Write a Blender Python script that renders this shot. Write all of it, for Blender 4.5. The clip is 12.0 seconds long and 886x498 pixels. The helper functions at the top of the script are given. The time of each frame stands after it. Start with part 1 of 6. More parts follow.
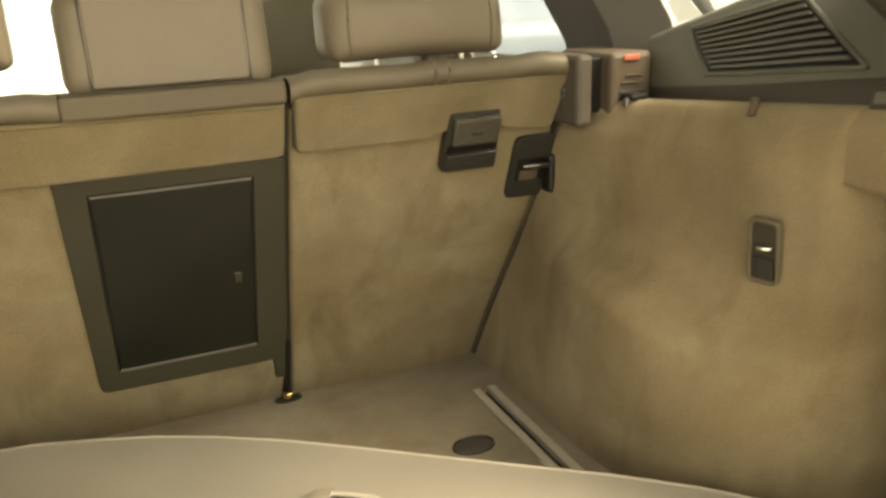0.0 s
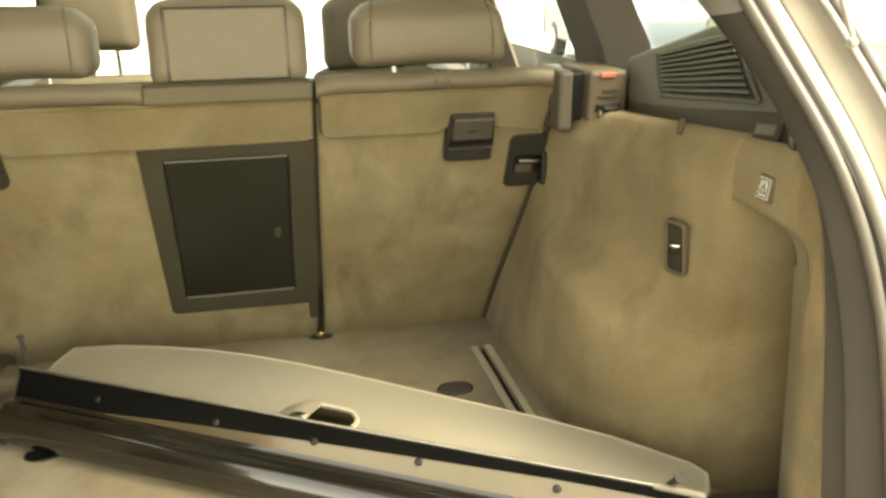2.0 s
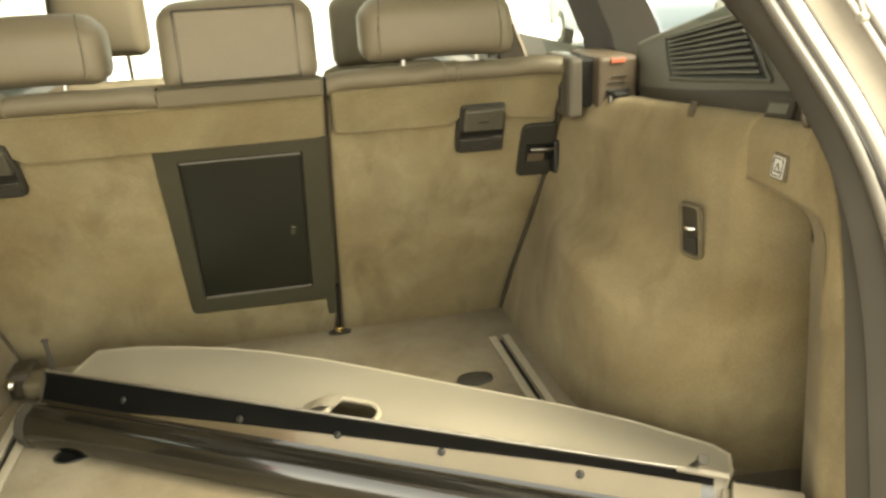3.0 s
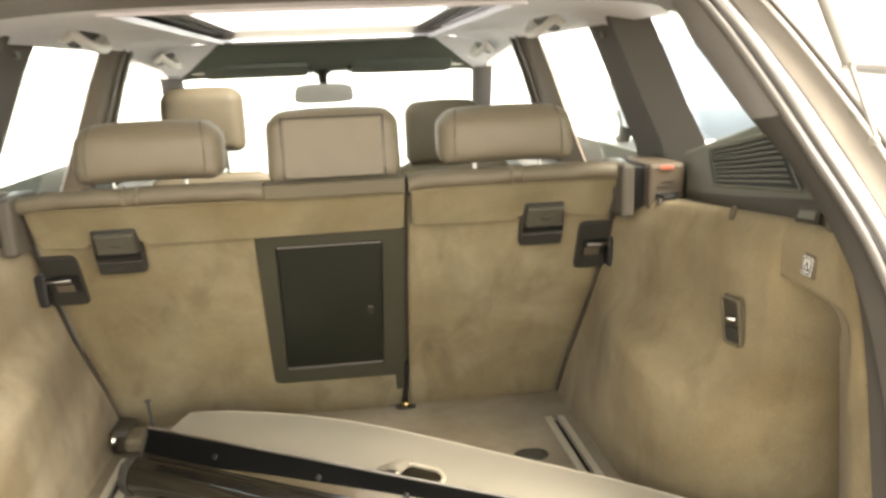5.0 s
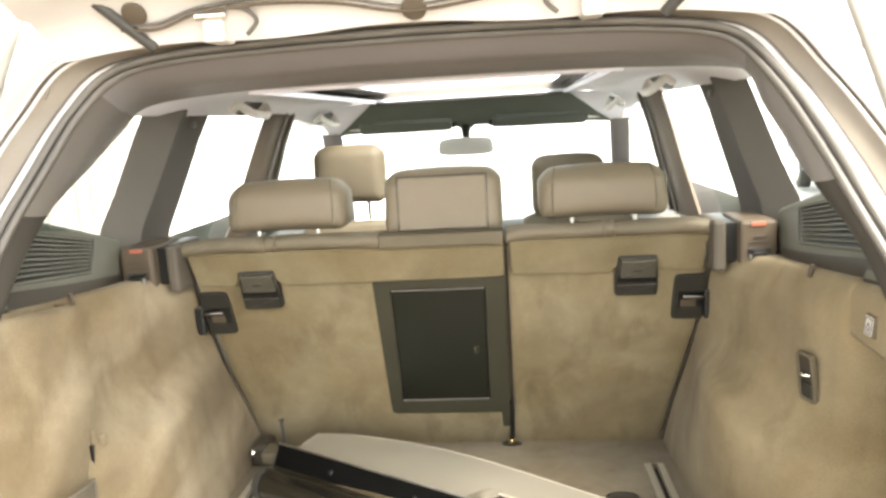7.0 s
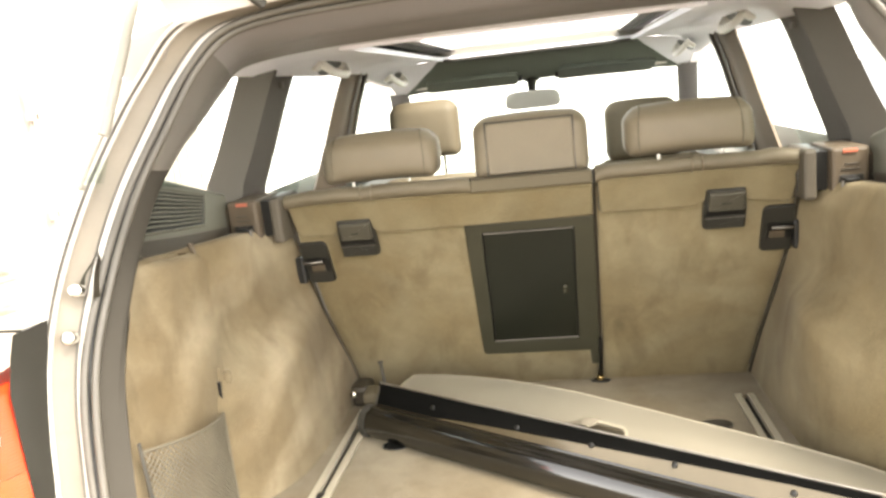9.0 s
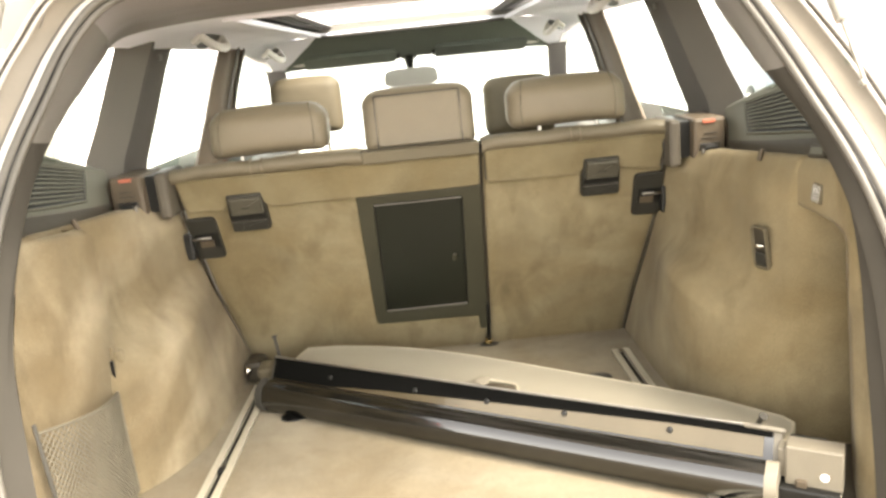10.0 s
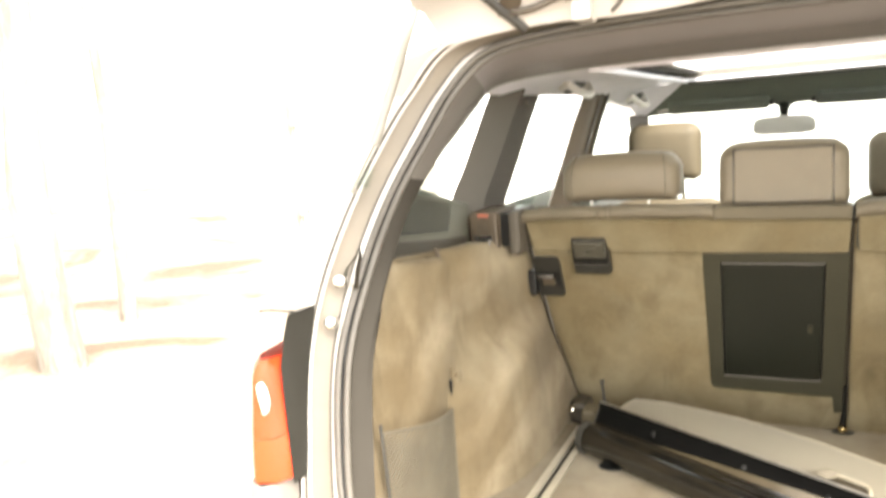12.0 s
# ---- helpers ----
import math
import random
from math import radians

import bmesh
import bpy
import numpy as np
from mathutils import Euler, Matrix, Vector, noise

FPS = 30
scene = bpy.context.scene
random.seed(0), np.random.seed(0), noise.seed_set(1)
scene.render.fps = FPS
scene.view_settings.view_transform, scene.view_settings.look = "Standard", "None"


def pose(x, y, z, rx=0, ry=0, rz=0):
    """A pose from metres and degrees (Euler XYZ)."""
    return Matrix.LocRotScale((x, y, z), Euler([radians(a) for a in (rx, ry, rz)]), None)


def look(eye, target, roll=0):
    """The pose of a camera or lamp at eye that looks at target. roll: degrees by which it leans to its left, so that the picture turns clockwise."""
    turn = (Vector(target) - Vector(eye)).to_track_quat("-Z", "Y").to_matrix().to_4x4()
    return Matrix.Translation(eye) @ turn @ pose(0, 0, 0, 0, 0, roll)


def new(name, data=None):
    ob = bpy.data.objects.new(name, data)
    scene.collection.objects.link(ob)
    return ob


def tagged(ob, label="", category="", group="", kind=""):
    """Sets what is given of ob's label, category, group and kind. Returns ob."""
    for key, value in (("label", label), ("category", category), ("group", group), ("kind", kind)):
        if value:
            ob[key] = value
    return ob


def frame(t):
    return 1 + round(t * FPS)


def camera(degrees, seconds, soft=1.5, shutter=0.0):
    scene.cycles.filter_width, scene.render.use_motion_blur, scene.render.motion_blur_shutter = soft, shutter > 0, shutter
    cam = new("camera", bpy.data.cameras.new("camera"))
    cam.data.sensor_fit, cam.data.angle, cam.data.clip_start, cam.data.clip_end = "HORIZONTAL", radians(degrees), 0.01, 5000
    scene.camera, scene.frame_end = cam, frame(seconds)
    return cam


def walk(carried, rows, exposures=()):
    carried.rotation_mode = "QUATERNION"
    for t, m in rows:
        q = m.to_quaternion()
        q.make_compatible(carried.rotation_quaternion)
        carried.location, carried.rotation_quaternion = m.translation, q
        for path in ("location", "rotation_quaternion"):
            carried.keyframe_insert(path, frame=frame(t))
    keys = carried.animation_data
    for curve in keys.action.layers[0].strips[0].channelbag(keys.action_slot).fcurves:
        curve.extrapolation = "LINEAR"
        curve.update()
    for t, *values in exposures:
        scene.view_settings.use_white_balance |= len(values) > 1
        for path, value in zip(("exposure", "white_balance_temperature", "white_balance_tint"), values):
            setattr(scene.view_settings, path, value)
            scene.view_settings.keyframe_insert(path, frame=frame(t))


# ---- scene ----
cam = camera(60.1, 12.0, soft=2.8, shutter=0.5)
PATH = [
    (0, (-0.057, -1.315, 1.428), (0.651, 0.445, 0.797), -2.6),
    (0.5, (0.049, -1.441, 1.463), (0.558, 0.387, 0.831), -2.5),
    (1, (0.101, -1.55, 1.453), (0.391, 0.309, 0.774), -1.9),
    (1.5, (0.101, -1.614, 1.483), (0.497, 0.215, 0.779), -0.3),
    (2, (0.082, -1.618, 1.502), (0.478, 0.22, 0.821), -0.7),
    (2.5, (0.069, -1.618, 1.5), (0.505, 0.203, 0.799), -1.8),
    (2.7, (0.078, -1.621, 1.499), (0.467, 0.213, 0.801), -2.1),
    (4.3, (0.041, -1.643, 1.518), (0.357, 0.228, 0.888), -4.8),
    (4.5, (-0.001, -1.663, 1.529), (0.281, 0.232, 0.954), -5.1),
    (4.6, (0.013, -1.683, 1.531), (0.291, 0.224, 0.996), -4.9),
    (5, (0.028, -1.777, 1.538), (0.27, 0.154, 1.076), -2.3),
    (5.2, (0.037, -1.819, 1.552), (0.193, 0.133, 1.147), -2.2),
    (5.5, (0.093, -1.867, 1.576), (0.215, 0.101, 1.239), 0.6),
    (6, (0.145, -1.927, 1.593), (0.061, 0.047, 1.278), -1.1),
    (6.5, (0.17, -1.943, 1.583), (-0.016, 0.023, 1.271), -2.9),
    (7, (0.174, -1.928, 1.574), (-0.018, 0.035, 1.241), -3.4),
    (7.5, (0.151, -1.916, 1.561), (-0.171, 0.015, 1.154), -6.6),
    (7.7, (0.141, -1.918, 1.548), (-0.221, 0.004, 1.131), -5.9),
    (9.3, (0.067, -2.039, 1.54), (-0.251, -0.105, 1.141), -6.3),
    (9.5, (0.051, -2.053, 1.548), (-0.19, -0.105, 1.166), -4.6),
    (9.9, (0.036, -2.065, 1.525), (0.007, -0.128, 1.027), -5.2),
    (10, (0.043, -2.067, 1.528), (0.037, -0.127, 1.041), -5.9),
    (10.5, (0.047, -2.06, 1.525), (-0.046, -0.12, 1.049), -5.1),
    (11, (0.074, -2.033, 1.523), (-0.384, -0.133, 1.098), -0.8),
    (11.5, (0.041, -2.03, 1.514), (-0.675, -0.216, 1.069), -3.2),
    (11.7, (0.066, -2.046, 1.526), (-0.797, -0.292, 1.106), -3.9),
    (12, (0.064, -2.069, 1.551), (-0.799, -0.292, 1.236), -4.3),
]

EXPOSURES = [(0.0, 2.95, 8900, 8), (1.0, 3.08, 8750, 1), (2.7, 3.24, 8450, 1), (4.6, 3.28, 7600, 11), (6.3, 3.62, 6850, 11), (7.0, 3.57, 6850, 11), (10.0, 3.55, 7300, 11), (12.0, 3.55, 7100, 12)]
walk(cam, [(t, look(eye, target, roll)) for t, eye, target, roll in PATH], EXPOSURES)


# ---------------------------------------------------------------- world and sun
world = bpy.data.worlds.new("sky")
scene.world = world
world.use_nodes = True
_wn = world.node_tree.nodes
_sky = _wn.new("ShaderNodeTexSky")
_sky.sky_type, _sky.sun_disc = "NISHITA", False
_sky.sun_elevation, _sky.sun_rotation = radians(55.5), radians(124.5)
_sky.air_density, _sky.dust_density, _sky.ozone_density = 1.0, 1.0, 0.8
_haze = _wn.new("ShaderNodeHueSaturation")  # thin overcast: paler than a clear sky
_haze.inputs["Saturation"].default_value = 0.12
world.node_tree.links.new(_sky.outputs[0], _haze.inputs["Color"])
world.node_tree.links.new(_haze.outputs[0], _wn["Background"].inputs[0])
_wn["Background"].inputs[1].default_value = 0.125
sun = new("sun", bpy.data.lights.new("sun", "SUN"))
sun.data.energy, sun.data.angle, sun.data.color = 1.7, radians(28), (1.0, 0.965, 0.92)
sun.matrix_world = look((4.0, -2.75, 7.1), (0, 0, 0))

# ---------------------------------------------------------------- materials


def mat(name, color, rough=0.6, metal=0.0, vary=0.25, scale=6.0, grain=220.0, bump=0.15, bumpdist=0.002, sheen=0.0,
        coat=0.0, spec=0.5, warm=0.0, stretch=(1, 1, 1), gm=0.1):
    """A procedural surface: colour varied at two scales, with fine relief."""
    m = bpy.data.materials.new(name)
    m.use_nodes = True
    nt = m.node_tree
    b = nt.nodes["Principled BSDF"]
    tc = nt.nodes.new("ShaderNodeTexCoord")
    mp = nt.nodes.new("ShaderNodeMapping")
    mp.inputs["Scale"].default_value = stretch
    nt.links.new(tc.outputs["Object"], mp.inputs[0])
    big, fine = nt.nodes.new("ShaderNodeTexNoise"), nt.nodes.new("ShaderNodeTexNoise")
    big.inputs["Scale"].default_value, big.inputs["Detail"].default_value = scale, 5
    big.inputs["Distortion"].default_value = 0.6
    fine.inputs["Scale"].default_value, fine.inputs["Detail"].default_value = grain, 3
    nt.links.new(mp.outputs[0], big.inputs[0])
    nt.links.new(mp.outputs[0], fine.inputs[0])
    ramp = nt.nodes.new("ShaderNodeValToRGB")
    r, g, bl = color
    ramp.color_ramp.elements[0].position, ramp.color_ramp.elements[1].position = 0.3, 0.72
    ramp.color_ramp.elements[0].color = (r * (1 - vary), g * (1 - vary), bl * (1 - vary), 1)
    ramp.color_ramp.elements[1].color = (min(1, r * (1 + vary) + warm), min(1, g * (1 + vary) + warm * 0.7), min(1, bl * (1 + vary)), 1)
    nt.links.new(big.outputs[0], ramp.inputs[0])
    mix = nt.nodes.new("ShaderNodeMix")
    mix.data_type, mix.blend_type = "RGBA", "MULTIPLY"
    mix.inputs["Factor"].default_value = gm
    nt.links.new(ramp.outputs[0], mix.inputs["A"])
    lift = nt.nodes.new("ShaderNodeValToRGB")
    lift.color_ramp.elements[0].color, lift.color_ramp.elements[1].color = (0.45, 0.45, 0.45, 1), (1.3, 1.3, 1.3, 1)
    lift.color_ramp.elements[0].position, lift.color_ramp.elements[1].position = 0.3, 0.7
    nt.links.new(fine.outputs[0], lift.inputs[0])
    nt.links.new(lift.outputs[0], mix.inputs["B"])
    nt.links.new(mix.outputs["Result"], b.inputs["Base Color"])
    rr = nt.nodes.new("ShaderNodeMapRange")
    rr.inputs["To Min"].default_value, rr.inputs["To Max"].default_value = max(0.02, rough - 0.1), min(1.0, rough + 0.1)
    nt.links.new(big.outputs[0], rr.inputs[0])
    nt.links.new(rr.outputs[0], b.inputs["Roughness"])
    b.inputs["Metallic"].default_value = metal
    b.inputs["Specular IOR Level"].default_value = spec
    b.inputs["Sheen Weight"].default_value = sheen
    b.inputs["Sheen Roughness"].default_value = 0.5
    b.inputs["Coat Weight"].default_value = coat
    if bump:
        bp = nt.nodes.new("ShaderNodeBump")
        bp.inputs["Strength"].default_value, bp.inputs["Distance"].default_value = bump, bumpdist
        nt.links.new(fine.outputs[0], bp.inputs["Height"])
        nt.links.new(bp.outputs[0], b.inputs["Normal"])
    return m


def glass_mat(name, tint=(0.9, 0.95, 0.92), gloss=0.06):
    m = bpy.data.materials.new(name)
    m.use_nodes = True
    nt = m.node_tree
    nt.nodes.remove(nt.nodes["Principled BSDF"])
    a, b, mx = nt.nodes.new("ShaderNodeBsdfTransparent"), nt.nodes.new("ShaderNodeBsdfGlossy"), nt.nodes.new("ShaderNodeMixShader")
    a.inputs[0].default_value = (*tint, 1)
    b.inputs["Roughness"].default_value = 0.03
    mx.inputs[0].default_value = gloss
    nt.links.new(a.outputs[0], mx.inputs[1])
    nt.links.new(b.outputs[0], mx.inputs[2])
    nt.links.new(mx.outputs[0], nt.nodes["Material Output"].inputs[0])
    return m


def lens_mat(name, color):
    m = bpy.data.materials.new(name)
    m.use_nodes = True
    b = m.node_tree.nodes["Principled BSDF"]
    b.inputs["Base Color"].default_value = (*color, 1)
    b.inputs["Roughness"].default_value = 0.3
    b.inputs["Specular IOR Level"].default_value = 0.3
    b.inputs["Coat Weight"].default_value = 0.1
    nt = m.node_tree
    tc, w, bp = nt.nodes.new("ShaderNodeTexCoord"), nt.nodes.new("ShaderNodeTexWave"), nt.nodes.new("ShaderNodeBump")
    w.inputs["Scale"].default_value = 60
    w.bands_direction = "Z"
    bp.inputs["Strength"].default_value, bp.inputs["Distance"].default_value = 0.3, 0.002
    nt.links.new(tc.outputs["Object"], w.inputs[0])
    nt.links.new(w.outputs[1], bp.inputs["Height"])
    nt.links.new(bp.outputs[0], b.inputs["Normal"])
    return m


def velour(name, color, vary=0.16, smear=0.75, tone=0.82, strokes=0.0):
    """Brushed carpet: the nap lies in strokes, lighter and darker, over a fine fibre grain."""
    m = mat(name, color, rough=0.95, vary=vary, scale=7.0, grain=520.0, bump=0.5, bumpdist=0.0015, sheen=0.06, spec=0.12, gm=0.35)
    nt = m.node_tree
    tc = [n for n in nt.nodes if n.type == "TEX_COORD"][0]
    b = nt.nodes["Principled BSDF"]
    src = b.inputs["Base Color"].links[0].from_socket
    mp = nt.nodes.new("ShaderNodeMapping")
    mp.inputs["Rotation"].default_value = (0.5, 0.6, 0.4)
    mp.inputs["Scale"].default_value = (1.9, 2.1, 2.1)
    st = nt.nodes.new("ShaderNodeTexNoise")
    st.inputs["Scale"].default_value, st.inputs["Detail"].default_value, st.inputs["Distortion"].default_value = 1.7, 3.0, 0.6
    nt.links.new(tc.outputs["Object"], mp.inputs[0])
    nt.links.new(mp.outputs[0], st.inputs[0])
    rp = nt.nodes.new("ShaderNodeValToRGB")
    rp.color_ramp.elements[0].position, rp.color_ramp.elements[1].position = 0.36, 0.66
    rp.color_ramp.elements[0].color, rp.color_ramp.elements[1].color = (tone, tone * 0.93, tone * 0.81, 1), (1.09, 1.09, 1.09, 1)
    nt.links.new(st.outputs[0], rp.inputs[0])
    mx = nt.nodes.new("ShaderNodeMix")
    mx.data_type, mx.blend_type = "RGBA", "MULTIPLY"
    mx.inputs["Factor"].default_value = 1.0
    nt.links.new(src, mx.inputs["A"])
    nt.links.new(rp.outputs[0], mx.inputs["B"])
    # small tufts of the pile
    tu, rpt, mxt = nt.nodes.new("ShaderNodeTexNoise"), nt.nodes.new("ShaderNodeValToRGB"), nt.nodes.new("ShaderNodeMix")
    tu.inputs["Scale"].default_value, tu.inputs["Detail"].default_value, tu.inputs["Roughness"].default_value = 55.0, 5.0, 0.7
    rpt.color_ramp.elements[0].position, rpt.color_ramp.elements[1].position = 0.30, 0.70
    rpt.color_ramp.elements[0].color, rpt.color_ramp.elements[1].color = (0.955, 0.95, 0.94, 1), (1.035, 1.035, 1.035, 1)
    mxt.data_type, mxt.blend_type = "RGBA", "MULTIPLY"
    mxt.inputs["Factor"].default_value = 1.0
    nt.links.new(tc.outputs["Object"], tu.inputs[0])
    nt.links.new(tu.outputs[0], rpt.inputs[0])
    nt.links.new(mx.outputs["Result"], mxt.inputs["A"])
    nt.links.new(rpt.outputs[0], mxt.inputs["B"])
    # thin darker smears, brushed across the nap
    mp2, sm, rp2, mx2 = nt.nodes.new("ShaderNodeMapping"), nt.nodes.new("ShaderNodeTexNoise"), nt.nodes.new("ShaderNodeValToRGB"), nt.nodes.new("ShaderNodeMix")
    mp2.inputs["Rotation"].default_value = (0.6, 0.9, 0.3)
    mp2.inputs["Scale"].default_value = (13.0, 13.0, 4.0)
    sm.inputs["Scale"].default_value, sm.inputs["Detail"].default_value, sm.inputs["Distortion"].default_value = 1.0, 4.0, 0.5
    rp2.color_ramp.elements[0].position, rp2.color_ramp.elements[1].position = 0.52, 0.74
    rp2.color_ramp.elements[0].color, rp2.color_ramp.elements[1].color = (1.0, 1.0, 1.0, 1), (smear, smear * 0.98, smear * 0.94, 1)
    mx2.data_type, mx2.blend_type = "RGBA", "MULTIPLY"
    mx2.inputs["Factor"].default_value = 1.0
    nt.links.new(tc.outputs["Object"], mp2.inputs[0])
    nt.links.new(mp2.outputs[0], sm.inputs[0])
    nt.links.new(sm.outputs[0], rp2.inputs[0])
    nt.links.new(mxt.outputs["Result"], mx2.inputs["A"])
    nt.links.new(rp2.outputs[0], mx2.inputs["B"])
    last = mx2
    if strokes:
        # pale rub marks, in wide bent strokes
        mp3, wv, rp3, last = nt.nodes.new("ShaderNodeMapping"), nt.nodes.new("ShaderNodeTexWave"), nt.nodes.new("ShaderNodeValToRGB"), nt.nodes.new("ShaderNodeMix")
        mp3.inputs["Rotation"].default_value = (0.7, 0.2, 0.5)
        wv.wave_type = "RINGS"
        wv.inputs["Scale"].default_value, wv.inputs["Distortion"].default_value, wv.inputs["Detail"].default_value, wv.inputs["Detail Scale"].default_value = 1.6, 7.0, 2.5, 1.3
        rp3.color_ramp.elements[0].position, rp3.color_ramp.elements[1].position = 0.35, 0.95
        rp3.color_ramp.elements[0].color, rp3.color_ramp.elements[1].color = (0.90, 0.88, 0.84, 1), (1 + strokes, 1 + strokes, 1 + strokes * 1.1, 1)
        last.data_type, last.blend_type = "RGBA", "MULTIPLY"
        last.inputs["Factor"].default_value = 1.0
        nt.links.new(tc.outputs["Object"], mp3.inputs[0])
        nt.links.new(mp3.outputs[0], wv.inputs[0])
        nt.links.new(wv.outputs["Fac"], rp3.inputs[0])
        nt.links.new(mx2.outputs["Result"], last.inputs["A"])
        nt.links.new(rp3.outputs[0], last.inputs["B"])
    nt.links.new(last.outputs["Result"], b.inputs["Base Color"])
    return m


M_SEATBACK = velour("seatback_velour", (0.170, 0.142, 0.086), 0.16, 0.72, 0.82)
M_WALL = velour("side_velour", (0.178, 0.147, 0.089), 0.12, 0.76, 0.80)
M_WALL_L = velour("rubbed_side_velour", (0.186, 0.156, 0.104), 0.16, 0.74, 0.72, 0.22)
M_FLOOR = velour("floor_velour", (0.157, 0.136, 0.097), 0.14, 0.86)
M_BAND = velour("flap_velour", (0.150, 0.125, 0.074), 0.14, 0.82)
M_LEATHER = mat("grey_leather", (0.130, 0.106, 0.069), spec=0.35, rough=0.52, vary=0.08, scale=9, grain=420, bump=0.25, bumpdist=0.0008)
M_LEATHER_D = mat("dark_leather", (0.100, 0.083, 0.054), spec=0.3, rough=0.58, vary=0.1, scale=9, grain=420, bump=0.25, bumpdist=0.0008)
# leather for the backlit front headrests, their shade put into the colour
M_FRONTLEATHER_SHADE = mat("front_leather_shaded", (0.080, 0.065, 0.041), spec=0.3, rough=0.6, vary=0.1, scale=9, grain=420, bump=0.25, bumpdist=0.0008)
M_PLASTIC = mat("dark_plastic", (0.020, 0.019, 0.015), spec=0.3, rough=0.5, vary=0.12, scale=8, grain=900, bump=0.25, bumpdist=0.0005)
M_FRAMEP = mat("frame_plastic", (0.031, 0.029, 0.018), spec=0.3, rough=0.5, vary=0.1, scale=8, grain=900, bump=0.25, bumpdist=0.0005)
M_GRIP = mat("grip_plastic", (0.048, 0.044, 0.032), spec=0.5, rough=0.34, vary=0.15, scale=14, grain=900, bump=0.1, bumpdist=0.0004)
M_GRILLEP = mat("speaker_plastic", (0.084, 0.083, 0.064), spec=0.3, rough=0.5, vary=0.08, scale=8, grain=900, bump=0.2, bumpdist=0.0005)
M_DOORP = mat("hatch_plastic", (0.0080, 0.0088, 0.0055), spec=0.45, rough=0.36, vary=0.15, scale=5, grain=700, bump=0.2, bumpdist=0.0006)
M_BLACK = mat("black_plastic", (0.007, 0.007, 0.006), spec=0.3, rough=0.42, vary=0.2, scale=12, grain=600, bump=0.15, bumpdist=0.0005)
M_BROWNP = mat("brown_plastic", (0.070, 0.054, 0.036), spec=0.3, rough=0.5, vary=0.1, scale=10, grain=700, bump=0.2, bumpdist=0.0005)
M_BPILLAR = mat("brown_pillar_plastic", (0.090, 0.064, 0.040), spec=0.3, rough=0.6, vary=0.1, scale=8, grain=800, bump=0.2, bumpdist=0.0005)
M_TRIM = mat("pillar_plastic", (0.088, 0.080, 0.068), spec=0.3, rough=0.55, vary=0.08, scale=6, grain=800, bump=0.2, bumpdist=0.0005)
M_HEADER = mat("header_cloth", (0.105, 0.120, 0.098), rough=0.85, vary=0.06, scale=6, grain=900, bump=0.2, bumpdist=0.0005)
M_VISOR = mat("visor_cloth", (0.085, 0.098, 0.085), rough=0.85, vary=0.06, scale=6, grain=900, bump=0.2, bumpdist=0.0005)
M_OPENTOP = mat("top_trim", (0.185, 0.172, 0.168), rough=0.6, vary=0.06, scale=6, grain=900, bump=0.2, bumpdist=0.0005)
M_DPILLAR_SHADE = mat("rear_pillar_shaded", (0.043, 0.039, 0.032), spec=0.06, rough=0.75, vary=0.1, scale=6, grain=900, bump=0.2, bumpdist=0.0005)
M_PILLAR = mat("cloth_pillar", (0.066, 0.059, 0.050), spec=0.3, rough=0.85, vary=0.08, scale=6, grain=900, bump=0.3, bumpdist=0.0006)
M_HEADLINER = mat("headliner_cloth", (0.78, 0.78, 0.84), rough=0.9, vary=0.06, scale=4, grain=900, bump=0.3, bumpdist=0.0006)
M_RUBBER = mat("seal_rubber", (0.075, 0.068, 0.055), rough=0.5, vary=0.12, scale=14, grain=900, bump=0.05)
M_DARKRUB = mat("dark_rubber", (0.03, 0.028, 0.022), rough=0.6, vary=0.15, scale=14, grain=300, bump=0.15)
M_PAINT = mat("silver_paint", (0.20, 0.187, 0.166), rough=0.38, metal=0.15, vary=0.05, scale=3, grain=1200, bump=0.03, coat=0.6)
# the body paint again, toned tan for the shaded gutter bottom
M_GUTTER_SHADE = mat("gutter_paint_shaded", (0.17, 0.148, 0.115), rough=0.55, vary=0.12, scale=9, grain=400, bump=0.1)
M_INNERPAINT = mat("inner_paint", (0.48, 0.458, 0.42), rough=0.42, metal=0.1, vary=0.06, scale=5, grain=600, bump=0.05)
M_CHROME = mat("bright_metal", (0.7, 0.68, 0.62), rough=0.2, metal=1.0, vary=0.06, scale=30, grain=300, bump=0.03)
M_BRASS = mat("brass", (0.65, 0.48, 0.22), rough=0.3, metal=1.0, vary=0.1, scale=30, grain=300, bump=0.05)
M_ALU = mat("rail_metal", (0.40, 0.37, 0.29), rough=0.38, metal=0.35, vary=0.08, scale=12, grain=500, bump=0.05)
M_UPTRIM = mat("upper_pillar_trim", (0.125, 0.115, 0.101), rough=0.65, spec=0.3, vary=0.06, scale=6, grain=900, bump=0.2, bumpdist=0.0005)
M_STRIP = mat("strip_plastic", (0.030, 0.025, 0.017), spec=0.3, rough=0.5, vary=0.12, scale=8, grain=900, bump=0.25, bumpdist=0.0005)
M_CENTRE = mat("centre_plastic", (0.084, 0.070, 0.044), spec=0.25, rough=0.7, vary=0.06, scale=8, grain=900, bump=0.2, bumpdist=0.0004)
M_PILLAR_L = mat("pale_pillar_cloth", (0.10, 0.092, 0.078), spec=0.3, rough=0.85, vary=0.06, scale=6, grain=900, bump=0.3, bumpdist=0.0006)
M_HANDLE = mat("pale_handle", (0.62, 0.60, 0.56), spec=0.4, rough=0.4, vary=0.05, scale=12, grain=500, bump=0.05)
M_STRUT = mat("strut_paint", (0.22, 0.21, 0.18), rough=0.4, vary=0.06, scale=20, grain=600, bump=0.03)
